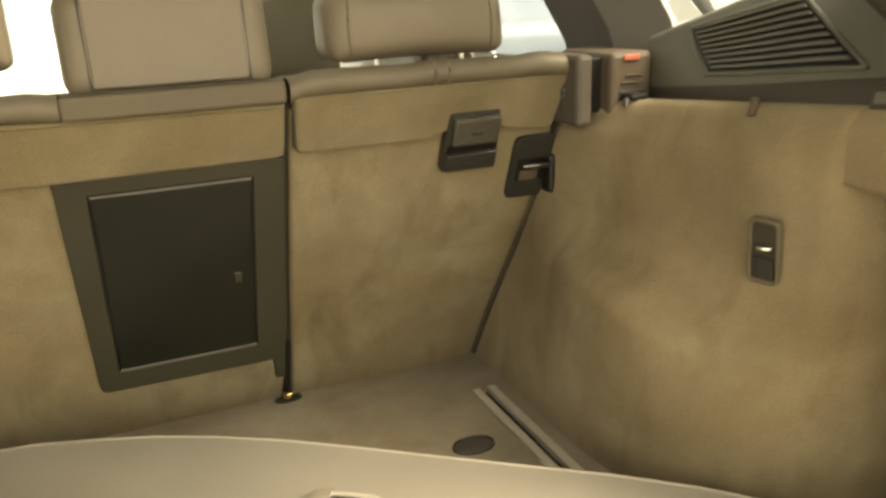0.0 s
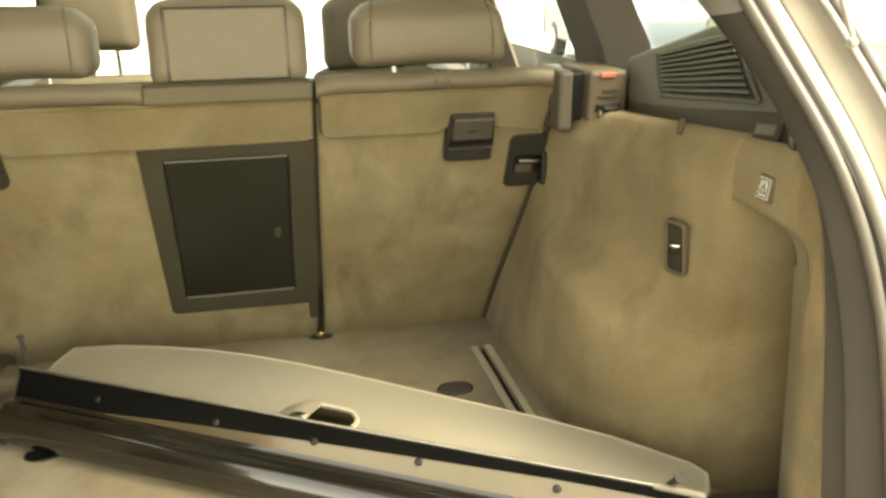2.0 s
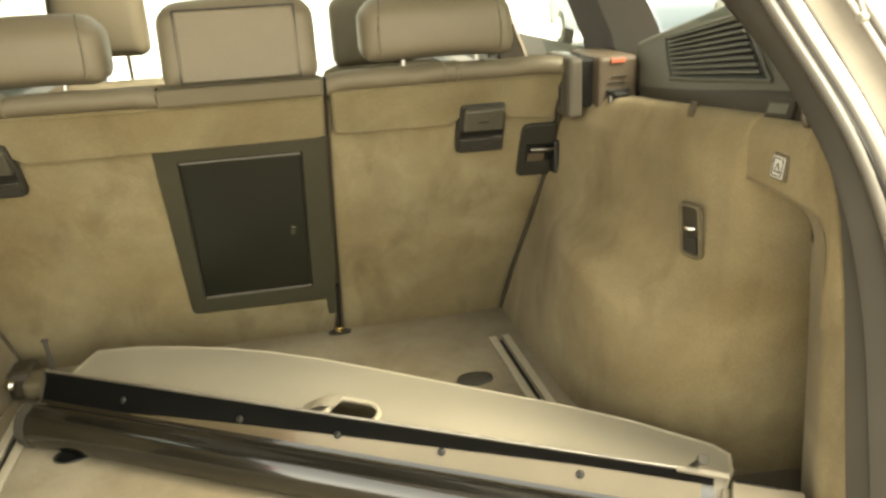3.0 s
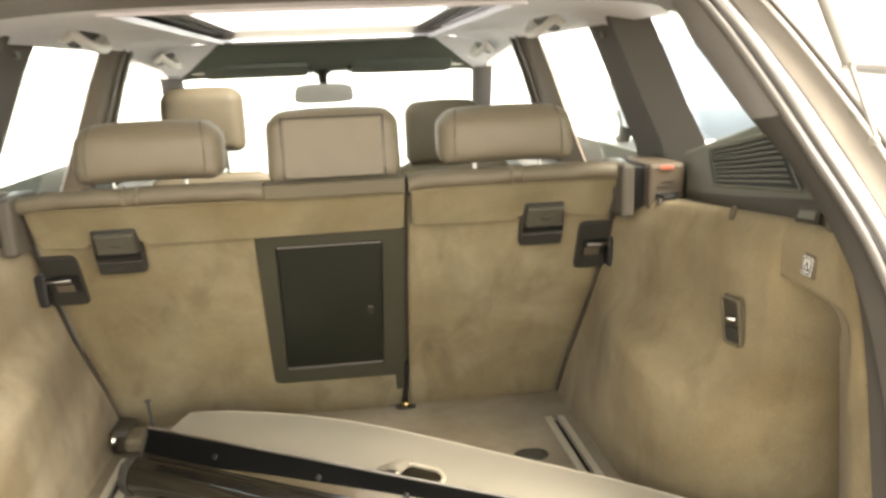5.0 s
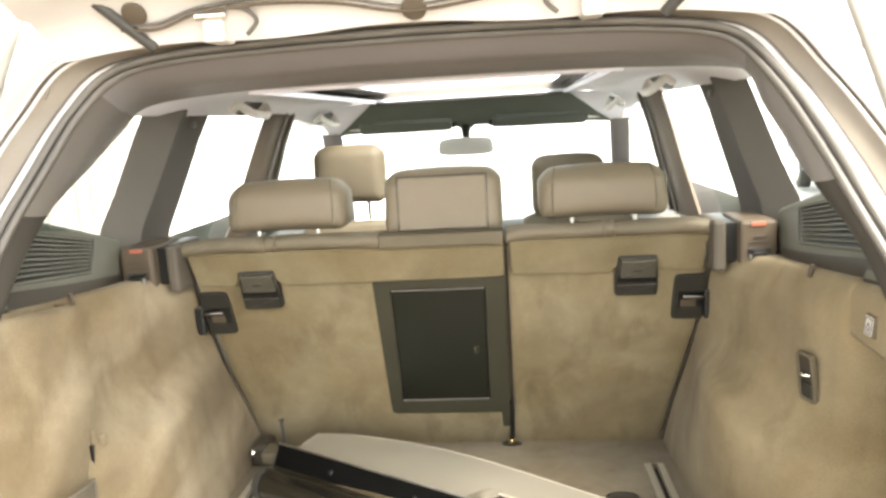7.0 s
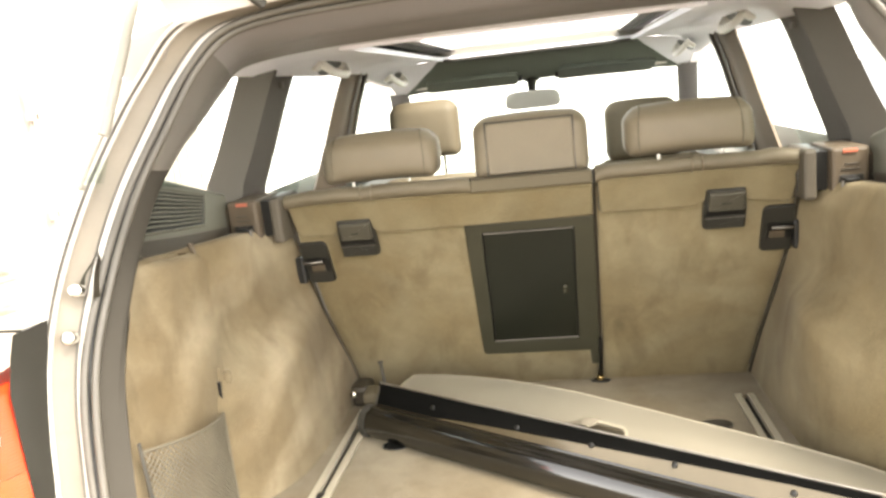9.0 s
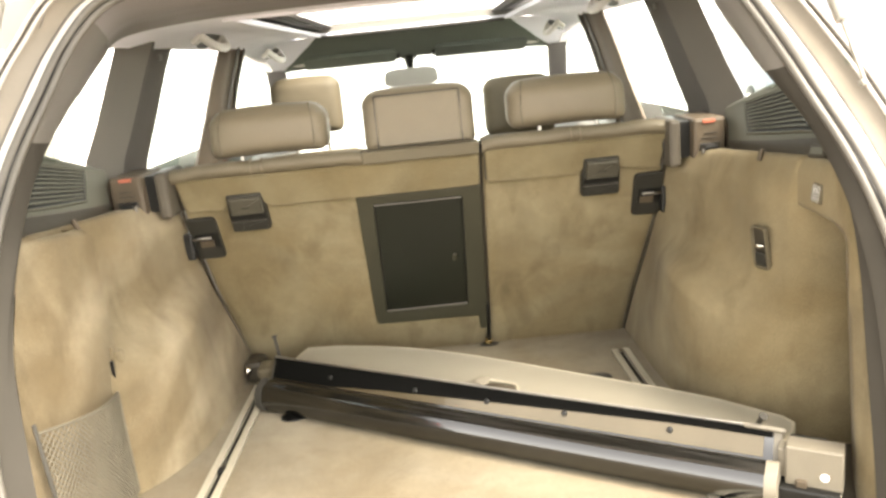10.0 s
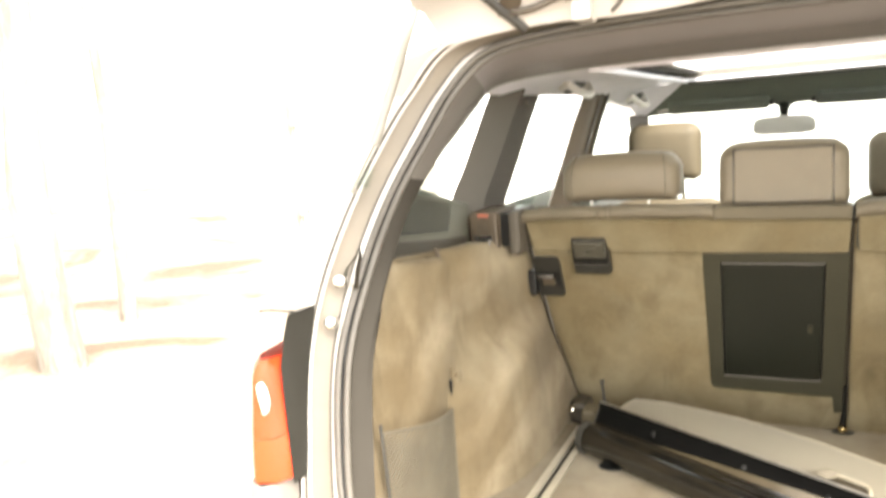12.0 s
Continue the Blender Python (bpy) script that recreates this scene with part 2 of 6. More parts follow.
M_CAP = mat("grey_cap", (0.030, 0.028, 0.022), rough=0.55, vary=0.1, scale=14, grain=500, bump=0.05)
M_POST = mat("post_plastic", (0.066, 0.057, 0.043), spec=0.25, rough=0.55, vary=0.1, scale=10, grain=700, bump=0.2, bumpdist=0.0005)
M_STEEL = mat("dark_steel", (0.14, 0.13, 0.115), rough=0.38, metal=1.0, vary=0.1, scale=30, grain=300, bump=0.03)
# bronze colour and tint paint in the reflection on the cassette's face
M_CASEREFLECT = mat("bronze_reflection", (0.060, 0.048, 0.030), rough=0.20, spec=1.0, metal=0.2, coat=0.3, vary=0.15, scale=8, grain=300, bump=0.03)
M_CASEREFLECT.node_tree.nodes["Principled BSDF"].inputs["Specular Tint"].default_value = (1.0, 0.88, 0.66, 1)
M_EDGE = mat("edge_metal", (0.34, 0.32, 0.28), rough=0.35, metal=0.9, vary=0.15, scale=30, grain=300, bump=0.03)
M_PEG = mat("peg_metal", (0.035, 0.032, 0.026), rough=0.7, spec=0.15, vary=0.15, scale=40, grain=600, bump=0.05)
M_CASE = mat("cassette_metal", (0.004, 0.0038, 0.003), rough=0.13, spec=0.85, coat=0.35, vary=0.2, scale=10, grain=260, bump=0.03)
M_FLANGE = mat("flange_black", (0.003, 0.003, 0.0026), rough=0.8, spec=0.04, vary=0.2, scale=12, grain=500, bump=0.1)
M_COVER = mat("cover_vinyl", (0.212, 0.193, 0.150), spec=0.45, rough=0.36, vary=0.1, scale=3.5, grain=650, bump=0.3, bumpdist=0.0006)
M_PIPING = mat("cover_piping", (0.30, 0.27, 0.2), rough=0.6, vary=0.1, scale=20, grain=300)
M_BEIGE = mat("beige_plastic", (0.145, 0.128, 0.096), rough=0.5, vary=0.08, scale=12, grain=500, bump=0.1)
M_NET = mat("net_mesh", (0.092, 0.080, 0.055), rough=0.8, vary=0.15, scale=20, grain=400)
M_RED = mat("red_label", (0.33, 0.09, 0.05), rough=0.5, vary=0.1, scale=20)
M_WHITE = mat("white_print", (0.85, 0.83, 0.78), rough=0.5, vary=0.03, scale=20, bump=0)
M_PRINT = mat("worn_print", (0.42, 0.40, 0.36), rough=0.55, vary=0.15, scale=60)
M_GLASS = glass_mat("window_glass", (0.86, 0.90, 0.88), 0.05)
M_ROOFGLASS = glass_mat("roof_glass", (0.80, 0.82, 0.80), 0.05)
M_MIRROR = mat("mirror_back", (0.26, 0.25, 0.23), rough=0.45, vary=0.05, scale=8, grain=500, bump=0.1)
M_LRED = lens_mat("lamp_red", (0.72, 0.045, 0.010))
M_LORANGE = lens_mat("lamp_orange", (0.72, 0.052, 0.012))
M_LWHITE = lens_mat("lamp_white", (0.85, 0.8, 0.75))
M_GROUND = mat("sandy_ground", (0.27, 0.235, 0.19), rough=0.95, vary=0.2, scale=0.9, grain=14, gm=0.4, bump=0.6, bumpdist=0.04)
_gt = M_GROUND.node_tree
_gb = _gt.nodes["Principled BSDF"]
_gs = _gb.inputs["Base Color"].links[0].from_socket
_gn, _gr, _gm = _gt.nodes.new("ShaderNodeTexNoise"), _gt.nodes.new("ShaderNodeValToRGB"), _gt.nodes.new("ShaderNodeMix")
_gn.inputs["Scale"].default_value, _gn.inputs["Detail"].default_value, _gn.inputs["Distortion"].default_value = 0.55, 6, 0.8
_gr.color_ramp.elements[0].position, _gr.color_ramp.elements[1].position = 0.40, 0.55
_gr.color_ramp.elements[0].color, _gr.color_ramp.elements[1].color = (0.30, 0.235, 0.165, 1), (0.9, 0.88, 0.86, 1)
_gm.data_type, _gm.blend_type = "RGBA", "MULTIPLY"
_gm.inputs["Factor"].default_value = 1.0
_gt.links.new([n for n in _gt.nodes if n.type == "TEX_COORD"][0].outputs["Object"], _gn.inputs[0])
_gt.links.new(_gn.outputs[0], _gr.inputs[0])
_gt.links.new(_gs, _gm.inputs["A"])
_gt.links.new(_gr.outputs[0], _gm.inputs["B"])
# the ground ahead is coloured paler to stand for its glare; beside it sandy
_gx, _gy, _gc, _gz = _gt.nodes.new("ShaderNodeSeparateXYZ"), _gt.nodes.new("ShaderNodeMapRange"), _gt.nodes.new("ShaderNodeMix"), _gt.nodes.new("ShaderNodeMath")
_gt.links.new([n for n in _gt.nodes if n.type == "TEX_COORD"][0].outputs["Object"], _gx.inputs[0])
_gz.operation = "ADD"
_gt.links.new(_gx.outputs[0], _gz.inputs[0])
_gt.links.new(_gx.outputs[1], _gz.inputs[1])
_gy.inputs["From Min"].default_value, _gy.inputs["From Max"].default_value = -0.6, 0.4
_gt.links.new(_gz.outputs[0], _gy.inputs[0])
_gc.data_type = "RGBA"
_gc.inputs["B"].default_value = (0.66, 0.64, 0.60, 1)
_gt.links.new(_gy.outputs[0], _gc.inputs["Factor"])
_gt.links.new(_gm.outputs["Result"], _gc.inputs["A"])
_gt.links.new(_gc.outputs["Result"], _gb.inputs["Base Color"])
M_BARK = mat("bark", (0.22, 0.19, 0.155), rough=0.95, vary=0.35, scale=3, grain=25, gm=0.4, bump=0.9, bumpdist=0.03, stretch=(2, 2, 0.4))
M_FENCE = mat("weathered_boards", (0.24, 0.215, 0.185), rough=0.9, vary=0.3, scale=2, grain=30, gm=0.4, bump=0.5, bumpdist=0.006, stretch=(3, 3, 0.3))
M_TWIG = mat("dry_leaves", (0.16, 0.15, 0.06), rough=0.9, vary=0.4, scale=1, grain=10)

# ---------------------------------------------------------------- mesh helpers


def part(name, bm, material, parent=None, label="", smooth=True, recalc=True):
    """Link a bmesh as one mesh object, under a thing or a part if one is given."""
    if recalc:
        bmesh.ops.recalc_face_normals(bm, faces=bm.faces[:])
    flat = bm.faces.layers.int.get("flat") is not None
    me = bpy.data.meshes.new(name)
    bm.to_mesh(me)
    bm.free()
    if material:
        me.materials.append(material)
    if smooth:
        for p in me.polygons:
            p.use_smooth = True
        me.set_sharp_from_angle(angle=radians(18 if flat else 55))
    ob = new(name, me)
    if parent is not None:
        ob.parent = parent
    if label:
        ob["label"] = label
    return ob


def thing(name, label, category, at=(0, 0, 0), group="", kind=""):
    """An Empty at the base of a thing. Its parts are given in the world's metres."""
    ob = new(name)
    ob.empty_display_size = 0.05
    tagged(ob, label, category, group, kind)
    return ob


def brick(lo, hi, bevel=0.004, bm=None, m=None, segs=2):
    """A box from corner to corner with rounded edges."""
    bm = bm or bmesh.new()
    bm.faces.layers.int.new("flat") if not bm.faces.layers.int.get("flat") else None
    lo, hi = Vector(lo), Vector(hi)
    made = bmesh.ops.create_cube(bm, size=1.0)["verts"]
    for v in made:
        v.co = Vector((lo[i] + (v.co[i] + 0.5) * (hi[i] - lo[i]) for i in range(3)))
    if bevel:
        es = list({e for v in made for e in v.link_edges})
        out = bmesh.ops.bevel(bm, geom=es, offset=bevel, segments=segs, affect="EDGES", profile=0.5)
        made = list({v for f in out["faces"] for v in f.verts} | {v for v in made if v.is_valid})
    if m is not None:
        bmesh.ops.transform(bm, matrix=m, verts=made)
    return bm


def rounded(pts, r, n=4):
    """A polygon with its corners rounded by r (a number, or one for each corner)."""
    out = []
    k = len(pts)
    for i, p in enumerate(pts):
        rad = r[i] if isinstance(r, (list, tuple)) else r
        p, a, b = Vector(p), Vector(pts[i - 1]), Vector(pts[(i + 1) % k])
        if rad <= 0:
            out.append(tuple(p))
            continue
        da, db = (a - p), (b - p)
        ra = min(rad, da.length * 0.49, db.length * 0.49)
        s, e = p + da.normalized() * ra, p + db.normalized() * ra
        for j in range(n + 1):
            u = j / n
            q = s * (1 - u) ** 2 + p * 2 * u * (1 - u) + e * u * u
            out.append(tuple(q))
    return out


def plate(outer, holes=(), thick=0.01, m=Matrix(), bevel=0.0, segs=2):
    """A flat piece with holes: outlines in its own plane, thickened along its normal (from 0 to thick)."""
    bm = bmesh.new()
    bm.faces.layers.int.new("flat")
    for loop in (outer, *holes):
        vs = [bm.verts.new((p[0], p[1], 0)) for p in loop]
        for i, v in enumerate(vs):
            bm.edges.new((v, vs[(i + 1) % len(vs)]))
    if holes:
        bmesh.ops.triangle_fill(bm, use_beauty=True, use_dissolve=False, edges=bm.edges[:])
    else:
        bm.faces.new(bm.verts[:])
    bmesh.ops.recalc_face_normals(bm, faces=bm.faces[:])
    if bm.faces[:] and bm.faces[0].normal.z < 0:
        bmesh.ops.reverse_faces(bm, faces=bm.faces[:])
    rim = [e for e in bm.edges if len(e.link_faces) == 1]
    ext = bmesh.ops.extrude_face_region(bm, geom=bm.faces[:])
    top = [g for g in ext["geom"] if isinstance(g, bmesh.types.BMVert)]
    for v in top:
        v.co.z += thick
    if bevel:
        tops = set(top)
        es = [e for e in bm.edges if e.verts[0] in tops and e.verts[1] in tops and any(abs(f.normal.z) < 0.5 for f in e.link_faces) and len(e.link_faces) == 2]
        bm.normal_update()
        es = [e for e in es if e.is_valid and any(abs(f.normal.z) < 0.5 for f in e.link_faces) and any(abs(f.normal.z) > 0.5 for f in e.link_faces)]
        bmesh.ops.bevel(bm, geom=es, offset=bevel, segments=segs, affect="EDGES", profile=0.5)
    bmesh.ops.transform(bm, matrix=m, verts=bm.verts[:])
    return bm


def loft(rings, closed=False, caps=False, bm=None):
    """A skin over rings of points; closed: each ring is a loop."""
    bm = bm or bmesh.new()
    rows = [[bm.verts.new(p) for p in r] for r in rings]
    n = len(rows[0])
    for a, b in zip(rows, rows[1:]):
        for i in range(n if closed else n - 1):
            j = (i + 1) % n
            bm.faces.new((a[i], a[j], b[j], b[i]))
    if caps and closed:
        bm.faces.new(rows[0][::-1])
        bm.faces.new(rows[-1])
    return bm


def spline(pts, n=8):
    """Points on a smooth curve through pts."""
    pts = [Vector(p) for p in pts]
    out = []
    for i in range(len(pts) - 1):
        p0, p1, p2, p3 = pts[max(i - 1, 0)], pts[i], pts[i + 1], pts[min(i + 2, len(pts) - 1)]
        for j in range(n):
            t = j / n
            out.append(0.5 * ((2 * p1) + (p2 - p0) * t + (2 * p0 - 5 * p1 + 4 * p2 - p3) * t * t + (3 * p1 - p0 - 3 * p2 + p3) * t ** 3))
    out.append(pts[-1])
    return out


def tube(path, r, sides=10, bm=None, squash=1.0, up=None):
    """A round bar along a path; r: a number or one for each point."""
    path = [Vector(p) for p in path]
    rings = []
    ref = Vector(up) if up else Vector((0.13, 0.27, 0.95)).normalized()
    for i, p in enumerate(path):
        d = (path[min(i + 1, len(path) - 1)] - path[max(i - 1, 0)]).normalized()
        a = d.cross(ref)
        if a.length < 0.05:
            a = d.cross(Vector((1, 0, 0)))
        a.normalize()
        b = a.cross(d).normalized()
        rad = r[i] if isinstance(r, (list, tuple)) else r
        rings.append([p + a * rad * math.cos(2 * math.pi * k / sides) + b * rad * squash * math.sin(2 * math.pi * k / sides) for k in range(sides)])
    return loft(rings, closed=True, caps=True, bm=bm)


def disc(r, h, m=Matrix(), sides=24, bevel=0.0, bm=None):
    """A short round piece along its own z."""
    rings = []
    for rad, z in ((r, 0), (r, h - bevel), (r - bevel * 0.3, h - bevel * 0.3), (r - bevel, h)) if bevel else ((r, 0), (r, h)):
        rings.append([m @ Vector((rad * math.cos(2 * math.pi * k / sides), rad * math.sin(2 * math.pi * k / sides), z)) for k in range(sides)])
    return loft(rings, closed=True, caps=True, bm=bm)


def thicken(bm, d):
    """Give a skin a thickness d along its normals."""
    bmesh.ops.recalc_face_normals(bm, faces=bm.faces[:])
    bmesh.ops.solidify(bm, geom=bm.faces[:], thickness=d)
    return bm


def lerp(a, b, u):
    return a + (b - a) * u


def interp(x, table):
    """Piecewise straight value from a table of (x, value) with rising x."""
    return float(np.interp(x, [a for a, _ in table], [b for _, b in table]))


def smooth01(x):
    x = max(0.0, min(1.0, x))
    return x * x * (3 - 2 * x)


def basis(origin, ax, az):
    """A frame with its x along ax and its z along az."""
    x, z = Vector(ax).normalized(), Vector(az).normalized()
    y = z.cross(x).normalized()
    x = y.cross(z).normalized()
    return Matrix(((x.x, y.x, z.x, origin[0]), (x.y, y.y, z.y, origin[1]), (x.z, y.z, z.z, origin[2]), (0, 0, 0, 1)))

FLOOR = 0.72
SLOPE = 0.438


def seat_y(z):
    return -SLOPE * (z - FLOOR)


SEAT = basis((0, 0, FLOOR), (1, 0, 0), (0, -0.916, -0.4012))


def sv(z):
    """Length up the seatback for a height."""
    return (z - FLOOR) * 1.0917


# ---------------------------------------------------------------- ground and surroundings
g = bmesh.new()
bmesh.ops.create_grid(g, x_segments=60, y_segments=60, size=1.0)
for v in g.verts:
    r = max(abs(v.co.x), abs(v.co.y))
    k = 12 + 500 * max(0, r - 0.55) ** 2 * 5
    v.co.x *= k
    v.co.y *= k
    d = math.hypot(v.co.x, v.co.y)
    v.co.z = 0.10 * noise.noise((v.co.x * 0.35, v.co.y * 0.35, 0)) * smooth01((d - 3) / 3) - 0.0
ground = tagged(part("ground", g, M_GROUND), "pale sandy ground with scattered dry leaves", "ground", kind="structure")

# ---------------------------------------------------------------- boot floor with two rails
fl = rounded([(-0.80, 0.06), (0.84, 0.06), (0.84, -1.06), (-0.80, -1.06)], 0.0)
HOLE_L = [(-0.362 + 0.030 * math.cos(a), -0.362 + 0.021 * math.sin(a)) for a in np.linspace(0, 2 * math.pi, 20, endpoint=False)]
HOLE_R = [(0.385 + 0.034 * math.cos(a), -0.312 + 0.024 * math.sin(a)) for a in np.linspace(0, 2 * math.pi, 20, endpoint=False)]
RAIL_R = [(0.459, -0.146), (0.505, -0.146), (0.513, -1.00), (0.467, -1.00)]
RAIL_L = [(-0.459, -0.146), (-0.505, -0.146), (-0.505, -1.00), (-0.457, -1.00)]
floor_ob = thing("floor", "beige carpeted boot floor with two metal rails", "floor", kind="structure")
part("carpet", plate(fl, (HOLE_L, HOLE_R, RAIL_R, RAIL_L), 0.012, Matrix.Translation((0, 0, FLOOR - 0.012)), 0.002), M_FLOOR, floor_ob)
part("floor_pan", brick((-0.84, -1.06, FLOOR - 0.05), (0.86, 0.08, FLOOR - 0.02)), M_BLACK, floor_ob)


def rail(outline, s):
    (x0, y0), (x1, _), (x3, y3), (x2, _) = outline
    for a, b in ((0.0, 0.36), (0.66, 1.0)):
        bm = plate([(lerp(x0, x1, a), y0), (lerp(x0, x1, b), y0), (lerp(x2, x3, b), y3), (lerp(x2, x3, a), y3)], (), 0.012,
                   Matrix.Translation((0, 0, FLOOR - 0.009)), 0.0015)
        part("rail_strip", bm, M_ALU, floor_ob, "bright metal rail strip")
    part("rail_groove", plate([(lerp(x0, x1, 0.3), y0), (lerp(x0, x1, 0.72), y0), (lerp(x2, x3, 0.72), y3), (lerp(x2, x3, 0.3), y3)], (), 0.004,
                              Matrix.Translation((0, 0, FLOOR - 0.014))), M_BLACK, floor_ob, "black groove of the rail")


rail(RAIL_R, 1)
rail(RAIL_L, -1)
part("rail_stop", brick((-0.489, -0.592, FLOOR - 0.008), (-0.471, -0.574, FLOOR + 0.004), 0.002), M_BLACK, floor_ob)
for loop, c in ((HOLE_L, (-0.362, -0.362)), (HOLE_R, (0.385, -0.312))):
    ring = [[Vector((c[0] + (p[0] - c[0]) * k, c[1] + (p[1] - c[1]) * k, FLOOR + z)) for p in loop] for k, z in ((1.0, -0.03), (0.93, 0.001), (1.06, 0.0025), (1.12, -0.002))]
    part("grommet", loft(ring, closed=True), M_BLACK, floor_ob, "black grommet round a floor hole")

part("floor_cap", disc(0.033, 0.004, Matrix.Translation((0.385, -0.312, FLOOR - 0.002)) @ Matrix.Diagonal((1, 0.71, 1, 1)), 22, 0.001), M_CAP, floor_ob, "grey cap in a floor hole")
ringpts = [Vector((-0.615 + 0.028 * math.cos(a), -0.835 + 0.016 * math.sin(a), FLOOR + 0.008 + 0.004 * math.sin(a))) for a in np.linspace(0, 2 * math.pi, 20)]
lash = tagged(part("lashing_ring", tube(ringpts, 0.004, 8), M_BLACK), "black lashing ring lying on the boot floor", "ring")
part("ring_base", brick((-0.632, -0.860, FLOOR + 0.0005), (-0.598, -0.842, FLOOR + 0.010), 0.003), M_PLASTIC, lash)

# ---------------------------------------------------------------- side walls of the boot


def wall_top(y):
    return 1.235 - 0.072 * y


SEAL_R = [(0.745, -1.050, 0.70), (0.747, -1.020, 0.82), (0.746, -0.990, 0.95), (0.733, -0.945, 1.13), (0.700, -0.890, 1.28), (0.664, -0.780, 1.415), (0.630, -0.680, 1.53), (0.592, -0.605, 1.62), (0.535, -0.572, 1.682), (0.42, -0.568, 1.704), (0.22, -0.566, 1.713), (0.0, -0.565, 1.716)]
SEAL_L = [(0.655, -1.035, 0.70), (0.670, -1.000, 0.82), (0.699, -0.958, 0.95), (0.715, -0.897, 1.13), (0.704, -0.815, 1.28), (0.683, -0.720, 1.415), (0.635, -0.650, 1.53), (0.590, -0.600, 1.62), (0.525, -0.572, 1.682), (0.42, -0.568, 1.704), (0.22, -0.566, 1.713), (0.0, -0.565, 1.716)]
INNER_R = [(0.698, -0.982, 0.70), (0.699, -0.962, 0.82), (0.699, -0.932, 0.97), (0.700, -0.903, 1.12), (0.692, -0.852, 1.27), (0.700, -0.650, 1.43), (0.696, -0.500, 1.525), (0.686, -0.385, 1.592), (0.640, -0.300, 1.640), (0.45, -0.310, 1.655), (0.22, -0.325, 1.660), (0.0, -0.330, 1.661)]
INNER_L = [(0.632, -0.990, 0.70), (0.644, -0.972, 0.82), (0.661, -0.932, 0.97), (0.684, -0.868, 1.12), (0.688, -0.775, 1.27), (0.700, -0.585, 1.43), (0.696, -0.395, 1.525), (0.686, -0.270, 1.592), (0.640, -0.240, 1.640), (0.45, -0.310, 1.655), (0.22, -0.325, 1.660), (0.0, -0.330, 1.661)]
OUTER_R = [(0.845, -1.070, 0.70), (0.840, -1.055, 0.82), (0.835, -1.030, 0.95), (0.820, -0.985, 1.13), (0.800, -0.930, 1.27), (0.765, -0.830, 1.41), (0.725, -0.725, 1.53), (0.680, -0.655, 1.62), (0.600, -0.625, 1.712), (0.45, -0.612, 1.736), (0.22, -0.606, 1.744), (0.0, -0.604, 1.746)]
OUTER_L = [(0.800, -1.000, 0.70), (0.800, -0.985, 0.82), (0.800, -0.965, 0.95), (0.800, -0.930, 1.13), (0.790, -0.875, 1.27), (0.765, -0.790, 1.41), (0.730, -0.705, 1.53), (0.685, -0.650, 1.62), (0.600, -0.625, 1.712), (0.45, -0.612, 1.736), (0.22, -0.606, 1.744), (0.0, -0.604, 1.746)]
EDGE_R = [(0.526, 0.725), (0.543, 0.847), (0.566, 0.971), (0.583, 1.07), (0.590, 1.16), (0.592, 1.24), (0.596, 1.318)]
EDGE_L = [(-0.530, 0.725), (-0.546, 0.847), (-0.566, 0.971), (-0.572, 1.07), (-0.578, 1.16), (-0.582, 1.24), (-0.586, 1.318)]
LOW = [(0.526, 0.0), (0.530, -0.20), (0.533, -0.35), (0.543, -0.47), (0.580, -0.57), (0.628, -0.645), (0.690, -0.695)]
UPP = [(0.585, -0.16), (0.607, -0.28), (0.634, -0.40), (0.653, -0.50), (0.662, -0.59), (0.680, -0.65), (0.696, -0.688)]


